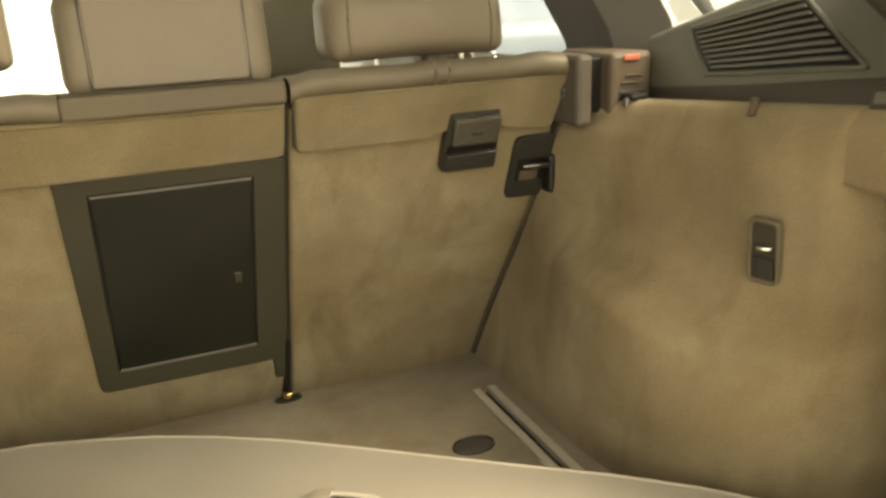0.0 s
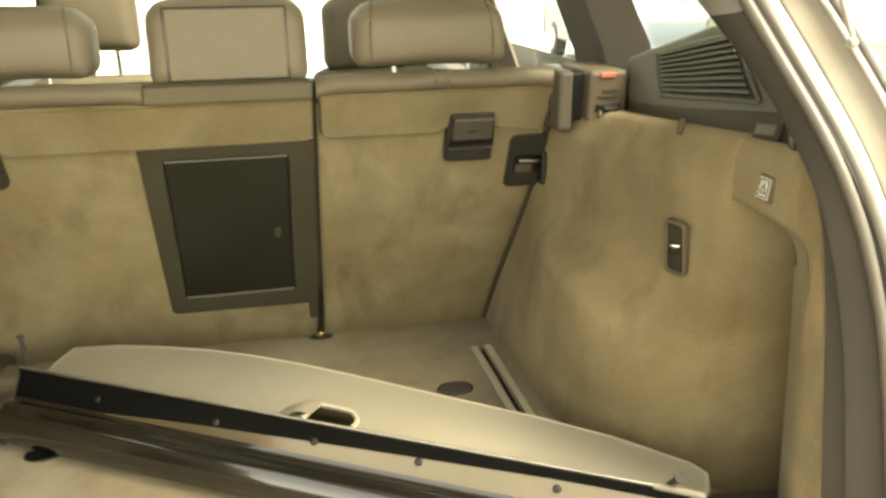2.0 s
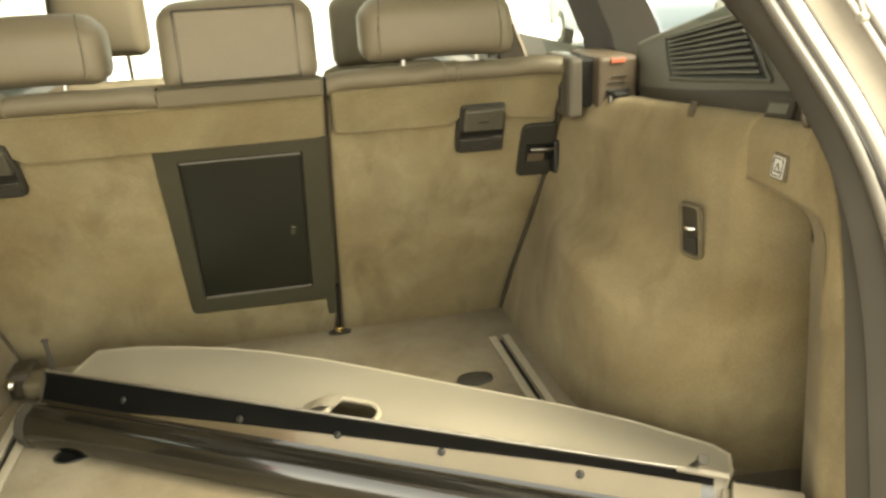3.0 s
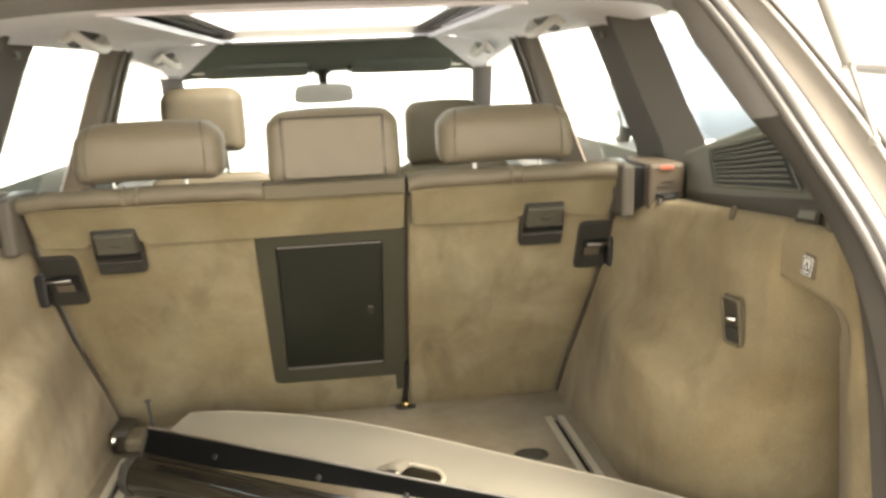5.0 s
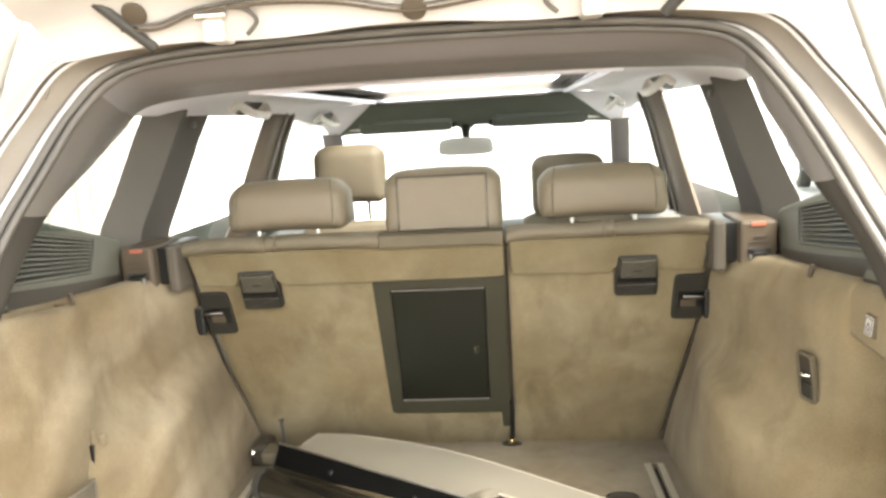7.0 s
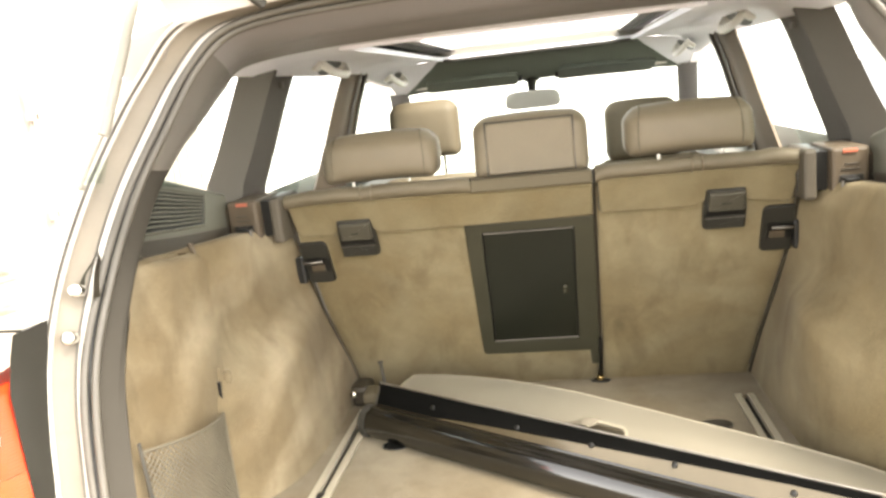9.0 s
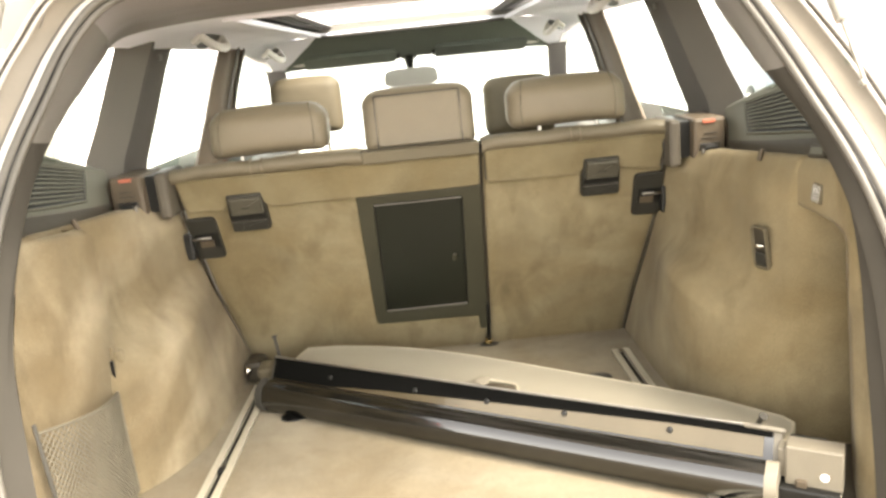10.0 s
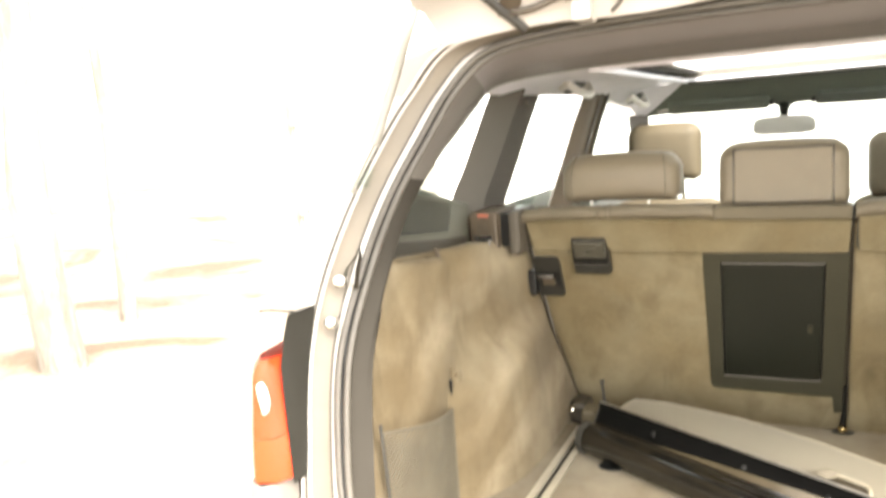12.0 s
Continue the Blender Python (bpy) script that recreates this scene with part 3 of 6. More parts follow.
def arch_wall(s, tail_low, tail_upp, soft):
    """The carpeted wall over the wheel arch, from the seat to the rear panel: how far out it lies at each length and height."""
    low, upp = spline(LOW + tail_low, 6), spline(UPP + tail_upp, 6)
    tl, tu = sorted((p.y, p.x) for p in low), sorted((p.y, p.x) for p in upp)
    edge = [(z, x) for x, z in EDGE_R]
    yend = low[-1].y

    crest = [(-0.75, 0.968), (-0.62, 0.966), (-0.55, 0.972), (-0.47, 0.990), (-0.37, 1.006), (-0.20, 1.012), (0.02, 1.012)]

    def shoulder(y, z):
        """0 on the lower wall, 1 on the upper one: a rounded edge, then a slope that flattens out upwards."""
        total = 0.0
        for d in (-0.016, -0.010, -0.004, 0.004, 0.010, 0.016):
            v = max(0.0, min(1.0, (z + d - interp(y, crest)) / soft))
            total += 1 - (1 - v) ** 2.4
        return total / 6

    def out(y, z):
        u = 0.90 * shoulder(y, z) + 0.10 * smooth01((z - 0.76) / 0.36)
        ya = min(y, upp[0].y)
        return lerp(interp(y, tl), interp(ya, tu) + 0.16 * (y - ya), u)
    zs = list(np.linspace(FLOOR - 0.01, 0.93, 9)) + list(np.linspace(0.94, 1.14, 34)) + [1.16, 1.18, 1.20]
    rings = []
    for z in zs:
        ys, row = seat_y(z) + 0.015, []
        fix = interp(z, edge) + 0.004 - out(ys, z)
        for k in range(49):
            q = k / 48
            y = lerp(ys, yend, 1 - (1 - q) ** 1.6)
            row.append(Vector((s * (out(y, z) + fix * (1 - smooth01((ys - y) / 0.34))), y, z)))
        rings.append(row)
    # the wall leans out to one straight top edge
    def rim(y):
        return 0.698 - 0.098 * smooth01((y + 0.66) / 0.66)
    body = rings[len(zs) - 1]
    for dz, dx, lean in ((0.25, 0.000, 0.25), (0.50, 0.0, 0.55), (0.72, 0.0, 0.80), (0.88, 0.002, 0.95), (0.97, 0.006, 1.0), (1.0, 0.014, 1.0), (1.0, 0.035, 1.0), (0.97, 0.06, 1.0)):
        rings.append([Vector((s * (lerp(abs(p.x), max(abs(p.x), rim(p.y)), lean) + dx), p.y, lerp(1.20, wall_top(p.y) + 0.003, dz))) for p in body])
    return loft(rings)


for s, side in ((1, "right"), (-1, "left")):
    wall = thing("side_trim", "beige velour side trim of the boot beside the wheel arch" if s < 0 else "beige velour side trim of the boot with an open storage recess",
                 "boot trim", group="boot side trims")
    if s > 0:
        part("carpet", arch_wall(s, [(0.755, -0.728), (0.845, -0.752)], [(0.757, -0.722), (0.845, -0.745)], 0.13), M_WALL, wall)
        # the recess behind the arch, with its shelf and its rim
        rec = []
        for z in np.linspace(FLOOR - 0.01, 1.20, 16):
            yr = interp(z, [(0.70, -0.948), (0.864, -0.931), (1.0, -0.916), (1.09, -0.905), (1.17, -0.891), (1.20, -0.886)])
            prof = [(0.836, -0.750), (0.850, -0.758), (0.852, -0.768), (0.842, -0.777), (0.800, yr + 0.122), (0.740, yr + 0.106)]
            prof += [(0.730, yr + 0.099), (0.706, yr + 0.044), (0.6995, yr + 0.032), (0.699, yr + 0.022), (0.699, interp(z, [(p[2], p[1]) for p in INNER_R[:5]]) - 0.002)] if z < 1.11 else [(0.735, yr + 0.104)] * 5
            rec.append([Vector((x, y, z)) for x, y in prof])
        part("recess", loft(rec), M_WALL, wall)
        # the bevelled lip round the top of the recess
        lip_a = [(-0.683, 1.197), (-0.735, 1.195), (-0.780, 1.193), (-0.815, 1.190), (-0.844, 1.184), (-0.858, 1.172), (-0.866, 1.152), (-0.870, 1.125), (-0.872, 1.090)]
        lip_b = [(-0.683, 1.189), (-0.725, 1.185), (-0.755, 1.180), (-0.778, 1.174), (-0.794, 1.163), (-0.803, 1.148), (-0.806, 1.130), (-0.807, 1.110), (-0.806, 1.085)]
        lip = [[Vector((0.698, ya, za + 0.004)), Vector((0.7005, ya, za)), Vector((0.706, lerp(ya, yb, 0.22), lerp(za, zb, 0.22))), Vector((0.729, yb, zb)), Vector((0.736, yb + 0.004, zb - 0.002)), Vector((0.86, yb + 0.010, zb))]
               for (ya, za), (yb, zb) in zip(lip_a, lip_b)]
        part("recess_lip", loft(lip), M_WALL, wall, "bevelled lip round the recess")
        tray = plate(rounded([(0.60, -0.72), (0.84, -0.74), (0.835, -0.785), (0.70, -0.93), (0.66, -0.93)], 0.02), (), 0.006, Matrix.Translation((0, 0, FLOOR - 0.001)), 0.002)
        part("recess_tray", tray, M_POST, wall, "grey plastic tray in the recess")
        # shelf with the button
        shelf = []
        for y, zl in lip_a + [(-0.874, 1.048), (-0.884, 1.048), (-0.893, 1.048), (-0.902, 1.046), (-0.912, 1.044)]:
            x = 0.6985
            zt = min(wall_top(y), interp(y, [(-0.912, 1.088), (-0.902, 1.122), (-0.893, 1.156), (-0.870, 1.232), (-0.850, 1.272), (-0.830, 1.31)]))
            shelf.append([Vector((x + 0.0035, y, zl - 0.001)), Vector((x + 0.002, y, zl)), Vector((x + 0.0006, y, zl + 0.004)), Vector((x, y, zl + 0.012)), Vector((x, y, zt - 0.022)),
                          Vector((x + 0.006, y, zt - 0.006)), Vector((x + 0.012, y, zt)), Vector((x + 0.018, y, zt))])
        sb = loft(shelf)
        sb.faces.new([v for v in sb.verts[:8]])
        part("shelf", sb, M_WALL, wall)
        bt = basis((0.697, -0.766, 1.232), (0.1, -1.0, -0.05), (-1, -0.05, 0.1))
        btn = part("warning_triangle_holder", brick((-0.0150, -0.0175, -0.01), (0.0150, 0.0175, 0.0035), 0.003, m=bt), M_CENTRE, wall, "small worn plate with a warning triangle print")
        part("print_field", plate(rounded([(-0.0115, -0.0140), (0.0115, -0.0140), (0.0115, 0.0140), (-0.0115, 0.0140)], 0.002, 2), (), 0.0008, bt @ Matrix.Translation((0, 0, 0.0036))), M_PRINT, btn, "pale printed field")
        ringo = rounded([(-0.0098, -0.0122), (0.0098, -0.0122), (0.0098, 0.0122), (-0.0098, 0.0122)], 0.002, 2)
        ringi = rounded([(-0.0082, -0.0106), (0.0082, -0.0106), (0.0082, 0.0106), (-0.0082, 0.0106)], 0.001, 2)
        part("print_border", plate(ringo, (ringi,), 0.0005, bt @ Matrix.Translation((0, 0, 0.0045))), M_PLASTIC, btn)
        part("print_triangle", plate([(-0.0065, -0.007), (0.0065, -0.007), (0.0, 0.007)], ([(-0.0038, -0.0052), (0.0038, -0.0052), (0.0, 0.003)],), 0.0005, bt @ Matrix.Translation((0, 0, 0.0045))), M_PLASTIC, btn)
        # tie-down lug in its dish
        rt = basis((0.660, -0.620, 1.102), (0.25, -0.92, 0.0), (-0.95, -0.28, -0.12)) @ Matrix.Diagonal((0.86, 0.86, 1, 1))
        dish = part("tie_down", plate(rounded([(-0.025, -0.052), (0.025, -0.052), (0.025, 0.052), (-0.025, 0.052)], 0.012),
                                      (rounded([(-0.019, -0.045), (0.019, -0.045), (0.019, 0.045), (-0.019, 0.045)], 0.009),), 0.009, rt @ Matrix.Translation((0, 0, -0.004)), 0.003),
                    M_CENTRE, wall, "plastic tie-down dish with a bright metal lug")
        part("dish", plate(rounded([(-0.021, -0.047), (0.021, -0.047), (0.021, 0.047), (-0.021, 0.047)], 0.009), (), 0.003, rt @ Matrix.Translation((0, 0, -0.003))), M_STRIP, dish)
        part("lug", tube([rt @ Vector(p) for p in ((-0.009, 0.006, 0.001), (-0.005, 0.007, 0.007), (0.0, 0.008, 0.008), (0.005, 0.007, 0.007), (0.009, 0.006, 0.001))], 0.0034), M_CHROME, dish, "bright metal lug")
        part("flap", brick((-0.016, -0.043, 0.0), (0.016, -0.010, 0.005), 0.003, m=rt), M_PLASTIC, dish)
    else:
        part("carpet", arch_wall(s, [(0.700, -0.75)], [(0.712, -0.75)], 0.14), M_WALL_L, wall)
        # flat rear panel with a net pocket
        rear = []
        ztab = [(p[2], p) for p in INNER_L[:6]]
        for u in np.linspace(0, 1, 10):
            row = []
            for z in list(np.linspace(FLOOR - 0.01, 1.20, 12)) + [1.232, 1.252, 1.262, 1.266]:
                ye = interp(z, [(a, p[1]) for a, p in ztab]) + 0.004
                xe = interp(z, [(a, p[0]) for a, p in ztab]) + 0.004
                y = lerp(-0.60, ye, u)
                x = lerp(0.640, xe, smooth01(u) ** 1.5)
                dz = {1.232: 0.0, 1.252: 0.004, 1.262: 0.012, 1.266: 0.03}.get(z, 0.0) * (1 - 0.9 * smooth01((u - 0.5) / 0.3))
                row.append(Vector((-x - dz, y, z + (wall_top(y) - 1.27 if z > 1.21 else 0.0))))
            rear.append(row)
        rear.insert(0, [Vector((p.x - 0.05, p.y + 0.004, p.z)) for p in rear[0]])
        part("access_panel", loft(rear), M_WALL_L, wall, "flat velour panel with a net pocket")
        ex = spline([(-0.638, -0.626, 1.035), (-0.636, -0.640, 0.95), (-0.634, -0.652, 0.80), (-0.632, -0.652, 0.725)], 5)
        part("panel_seam", tube(ex, 0.0035, 6), M_WALL_L, wall)
        part("slot", brick((-0.640, -0.640, 0.955), (-0.634, -0.632, 1.01), 0.001), M_BLACK, wall)
        part("panel_rib", brick((-0.650, -0.612, 0.722), (-0.627, -0.590, 1.020), 0.007), M_WALL_L, wall, "upright carpeted rib")
        # net pocket: a lattice of cords in a rim
        y0, y1, z0, z1a, z1b = -0.93, -0.655, 0.735, 1.005, 0.95
        net = thing("net_pocket", "sagging beige elastic net pocket on the side panel", "net")
        bm = bmesh.new()

        def netp(u, w):
            zt = lerp(z1a, z1b, u) - 0.003 * math.sin(math.pi * u)
            y = lerp(y0, y1, u)
            return Vector((-0.630 + 0.026 * math.sin(math.pi * u) * (0.35 + 0.65 * w) - 0.012 * (1 - u) * w, y, lerp(z0, zt, w)))
        NU, NW, ST = 24, 21, 21
        for i in range(-NW, NU + 1):
            for sgn in (1, -1):
                pts = []
                for j in range(ST + 1):
                    w = j / ST
                    u = (i + w * NW) / NU if sgn > 0 else (i + (1 - w) * NW) / NU
                    if -0.001 <= u <= 1.001:
                        pts.append(netp(u, w))
                if len(pts) > 1:
                    tube(pts[::5] + ([pts[-1]] if (len(pts) - 1) % 5 else []), 0.0014, 4, bm)
        part("mesh", bm, M_NET, net)
        part("hem", tube([netp(u, 1.0) for u in np.linspace(0, 1, 12)], 0.003, 8), M_NET, net)
        part("side_hem", tube([netp(0, w) for w in np.linspace(0, 1.06, 8)], 0.0035, 8), M_DARKRUB, net)
        part("side_hem", tube([netp(1, w) for w in np.linspace(0, 1.0, 8)], 0.003, 8), M_NET, net)
        part("bottom_hem", tube([netp(u, 0.0) for u in np.linspace(0, 1, 12)], 0.003, 8), M_NET, net)

    # upper trim with the speaker grille
    upper = thing("upper_trim", "dark plastic upper side trim with a louvred speaker grille", "trim panel", group="upper side trims")
    bot = spline([(0.725, -0.290, 1.244), (0.694, -0.395, 1.250), (0.697, -0.56, 1.259), (0.706, -0.69, 1.268), (0.716, -0.80, 1.276), (0.712, -0.87, 1.281)], 5)
    top = spline([(0.718, -0.29, 1.345), (0.735, -0.365, 1.371), (0.760, -0.44, 1.399), (0.785, -0.51, 1.427), (0.800, -0.56, 1.445), (0.800, -0.60, 1.455)], 5)

    def on_panel(f, u, out=0.0):
        """A point of the panel: along it, up it, and out of it."""
        k = min(int(f * (len(bot) - 1)), len(bot) - 2)
        g2 = f * (len(bot) - 1) - k
        p = bot[k].lerp(bot[k + 1], g2).lerp(top[k].lerp(top[k + 1], g2), u)
        return Vector((s * (p.x - out), p.y, p.z + out * 0.5))
    rings = []
    for i, b in enumerate(top):
        f = i / (len(top) - 1)
        row = [on_panel(f, u, d) for u, d in ((0, -0.034), (0.14, -0.024), (0.24, 0.0), (0.30, 0.0), (0.5, 0.0), (0.7, 0.0), (0.86, 0.0), (0.96, 0.0), (1.0, 0.0))]
        row += [Vector((s * (b.x + 0.006), b.y, b.z + 0.006)), Vector((s * (b.x + 0.02), b.y, b.z + 0.008)), Vector((s * (b.x + 0.035), b.y, b.z + 0.004))]
        rings.append(row)
    part("panel", loft(rings), M_GRILLEP, upper)
    rings = []
    for i in range(len(top)):
        f = i / (len(top) - 1)
        rings.append([on_panel(f, 0, -0.012 if s > 0 else 0.0) - Vector((0, 0, 0.010 if s > 0 else 0.022)), on_panel(f, 0.08, -0.004 if s > 0 else 0.002), on_panel(f, 0.20, 0.003), on_panel(f, 0.27, 0.002), on_panel(f, 0.28, -0.01)])
    part("lower_strip", loft(rings), M_STRIP, upper, "dark lower strip of the trim")
    BL, TL, TR, BR = (0.285, 0.38), (0.212, 0.92), (0.608, 0.87), (0.688, 0.33)

    def grille(a, c, out):
        """A point of the grille: across it and up it."""
        l, r = [lerp(BL[q], TL[q], c) for q in (0, 1)], [lerp(BR[q], TR[q], c) for q in (0, 1)]
        return on_panel(lerp(l[0], r[0], a), lerp(l[1], r[1], a), out)
    ring4 = [(0, 0), (0, 1), (1, 1), (1, 0), (0, 0)]
    for (a0, c0), (a1, c1) in zip(ring4, ring4[1:]):
        part("grille_rim", tube([grille(lerp(a0, a1, q), lerp(c0, c1, q), 0.003) for q in np.linspace(0, 1, 6)], 0.0032, 6), M_GRILLEP, upper)
    part("grille_back", loft([[grille(a, c, 0.0035) for a in np.linspace(0.02, 0.98, 8)] for c in np.linspace(0.02, 0.98, 5)]), M_BLACK, upper, "black speaker cloth")
    for k in range(9):
        c = 0.09 + k * 0.102
        rr = []
        for a in np.linspace(0.06, 0.95, 6):
            p, d, o = grille(a, c, 0.0045), grille(a, c + 0.042, 0.0045) - grille(a, c, 0.0045), Vector((-s * 0.004, 0, 0.001))
            rr.append([p + d, p + d + o, p + o * 0.8, p])
        part("slat", loft(rr, closed=True, caps=True), M_GRILLEP, upper)
    LM = basis((s * 0.720, -0.722, 1.299), (0, -1, 0.16), (-s, -0.1, 0.45))
    part("lamp", brick((-0.024, -0.013, -0.010), (0.024, 0.013, 0.003), 0.003, m=LM), M_STRIP, upper, "small dark lamp")
    part("lamp_lens", brick((-0.018, -0.008, 0.003), (0.018, 0.006, 0.0052), 0.001, m=LM), M_GRILLEP, upper, "small lamp lens")
    part("clip", brick((-0.005, -0.012, -0.003), (0.005, 0.012, 0.005), 0.002, m=basis(on_panel(0.40, 0.06, 0.012), (0, -1, 0.05), (-s, 0, 0.3))), M_BROWNP, upper)
    hk = Vector((s * 0.716, -0.788, 1.304))
    part("coat_hook", tube(spline([hk + Vector((0, 0, 0.008)), hk + Vector((-s * 0.010, -0.006, 0.010)), hk + Vector((-s * 0.016, -0.010, 0.002)), hk + Vector((-s * 0.012, -0.010, -0.010)), hk + Vector((0, -0.006, -0.012))], 4), 0.0050, 8), M_STEEL, upper, "small bright hook")

    # receiver boxes beside the seat
    rec = thing("cover_receiver", "brown plastic receiver block beside the seatback with a red sticker", "receiver", group="cover receivers")
    for (xa, xb, ya, mt, nm) in ((0.584, 0.612, -0.300, M_POST, "post"), (0.636, 0.712, -0.312, M_BROWNP, "block")):
        bm = brick((min(s * xa, s * xb), ya, 1.222), (max(s * xa, s * xb), -0.16, 1.332), 0.008)
        part(nm, bm, mt, rec)
    part("gap", brick((min(s * 0.610, s * 0.645), -0.285, 1.24), (max(s * 0.610, s * 0.645), -0.12, 1.325), 0.002), M_BLACK, rec)
    part("niche", brick((min(s * 0.650, s * 0.698), -0.3145, 1.250), (max(s * 0.650, s * 0.698), -0.305, 1.274), 0.002), M_PLASTIC, rec, "dark slot for the cassette end")
    for k, (xa, xb) in enumerate(((0.654, 0.690), (0.662, 0.690))):
        part("rib", brick((min(s * xa, s * xb), -0.3145, 1.284 + 0.011 * k), (max(s * xa, s * xb), -0.310, 1.287 + 0.011 * k), 0.0008), M_STRIP, rec)
    hood = spline([(s * 0.700, -0.306, 1.330), (s * 0.716, -0.302, 1.318), (s * 0.722, -0.300, 1.295), (s * 0.722, -0.300, 1.250)], 5)
    part("hood", thicken(loft([[p + Vector((0, d, 0)) for p in hood] for d in (0.0, 0.05, 0.10)]), 0.003), M_BROWNP, rec, "curved hood beside the block")
    part("sticker", brick((min(s * 0.658, s * 0.686), -0.3150, 1.320), (max(s * 0.658, s * 0.686), -0.309, 1.328), 0.001), M_RED, rec, "red sticker")
    lever = part("lever", brick((min(s * 0.652, s * 0.682), -0.345, 1.262), (max(s * 0.652, s * 0.682), -0.305, 1.272), 0.004), M_BLACK, rec, "black lever")
    part("lever_pin", disc(0.005, 0.014, Matrix.Translation((s * 0.652, -0.332, 1.252)), 12, 0.002), M_STEEL, lever)

# small printed label beside the seat
lab = tagged(part("label", plate(rounded([(-0.009, -0.026), (0.009, -0.026), (0.009, 0.026), (-0.009, 0.026)], 0.002), (), 0.001, basis((0.588, -0.262, 1.262), (0.6, -0.8, 0), (-0.6, -0.75, -0.1))), M_BLACK),
             "small black printed label on the seat side", "label")
LT = basis((0.588, -0.262, 1.262), (0.6, -0.8, 0), (-0.6, -0.75, -0.1))
for v0 in (-0.018, -0.006, 0.006, 0.016):
    part("print_bar", plate([(-0.006, v0 - 0.002), (0.006, v0 - 0.002), (0.006, v0 + 0.002), (-0.006, v0 + 0.002)], (), 0.0006, LT @ Matrix.Translation((0, 0, 0.0012))), M_TRIM, lab)

# ---------------------------------------------------------------- rear seat
HATCH = [(-0.133, 0.868), (0.091, 0.868), (0.098, 1.194), (-0.123, 1.194)]
HFRAME = [(-0.166, 0.828), (0.117, 0.825), (0.120, 0.778), (0.140, 0.778), (0.1445, 1.217), (-0.162, 1.217)]


def uv(pts):
    return [(x, sv(z)) for x, z in pts]


def at_seat(x, z, out=0.0):
    return SEAT @ Vector((x, sv(z), out))


def headrest(parent, cx, z0, z1, w, y, depth, material, bulge=0.010, r0=0.034):
    """A padded headrest: a softly swollen cushion with rounded edges."""
    bm = bmesh.new()
    bmesh.ops.create_cube(bm, size=2.0)
    bmesh.ops.subdivide_edges(bm, edges=bm.edges[:], cuts=13, use_grid_fill=True)
    half = Vector((w / 2, depth / 2, (z1 - z0) / 2))
    for v in bm.verts:
        q = Vector([math.copysign(abs(k) ** 0.62, k) for k in v.co])
        p = Vector([q[i] * half[i] for i in range(3)])
        r = r0 * (1.0 + 0.22 * q.z)
        core = Vector([max(-(half[i] - r), min(half[i] - r, p[i])) for i in range(3)])
        d = p - core
        if d.length > 1e-6:
            p = core + d.normalized() * r
        swell = (1 - q.x * q.x) * (1 - q.z * q.z)
        p.y += (-bulge if q.y < 0 else bulge) * swell * abs(q.y)
        p.z += 0.007 * (1 - q.x * q.x) * max(0.0, q.z) - 0.004 * (1 - q.x * q.x) * min(0.0, q.z)
        p.y += 0.10 * p.z
        v.co = Vector((cx, y, (z0 + z1) / 2)) + p
    return part("headrest", bm, material, parent, "padded grey leather headrest")


def release_handle(parent, cx, group=""):
    hz0, hz1 = 1.166, 1.262
    bz = part("release_handle", plate(uv(rounded([(cx - 0.047, hz0), (cx + 0.047, hz0), (cx + 0.047, hz1 - 0.05), (cx + 0.042, hz1), (cx - 0.042, hz1), (cx - 0.047, hz1 - 0.05)], 0.006)), (), 0.016, SEAT @ Matrix.Translation((0, 0, 0.002)), 0.004),
              M_PLASTIC, parent, "dark plastic release handle")
    part("grip", plate(uv(rounded([(cx - 0.037, 1.214), (cx + 0.040, 1.214), (cx + 0.040, 1.257), (cx - 0.037, 1.257)], 0.004)), (), 0.012, SEAT @ Matrix.Translation((0, 0, 0.016)), 0.004), M_GRIP, bz)
    part("slit", plate(uv([(cx - 0.043, 1.201), (cx + 0.043, 1.201), (cx + 0.043, 1.211), (cx - 0.043, 1.211)]), (), 0.002, SEAT @ Matrix.Translation((0, 0, 0.0175))), M_BLACK, bz)
    part("lower_lip", plate(uv(rounded([(cx - 0.044, 1.169), (cx + 0.044, 1.169), (cx + 0.044, 1.198), (cx - 0.044, 1.198)], 0.004)), (), 0.010, SEAT @ Matrix.Translation((0, 0, 0.016)), 0.004), M_PLASTIC, bz)
    # a bright tube stands in for the highlight along the lip
    part("lip_highlight", tube([at_seat(cx - 0.042, 1.1985, 0.0265), at_seat(cx + 0.042, 1.1985, 0.0265)], 0.0016, 6), M_STEEL, bz, "thin bright line added for the highlight on the handle's lip")
    part("arrow_print", plate(uv([(cx - 0.010, 1.232), (cx + 0.010, 1.232), (cx + 0.010, 1.235), (cx - 0.010, 1.235)]), (), 0.0006, SEAT @ Matrix.Translation((0, 0, 0.0285))), M_PLASTIC, bz)


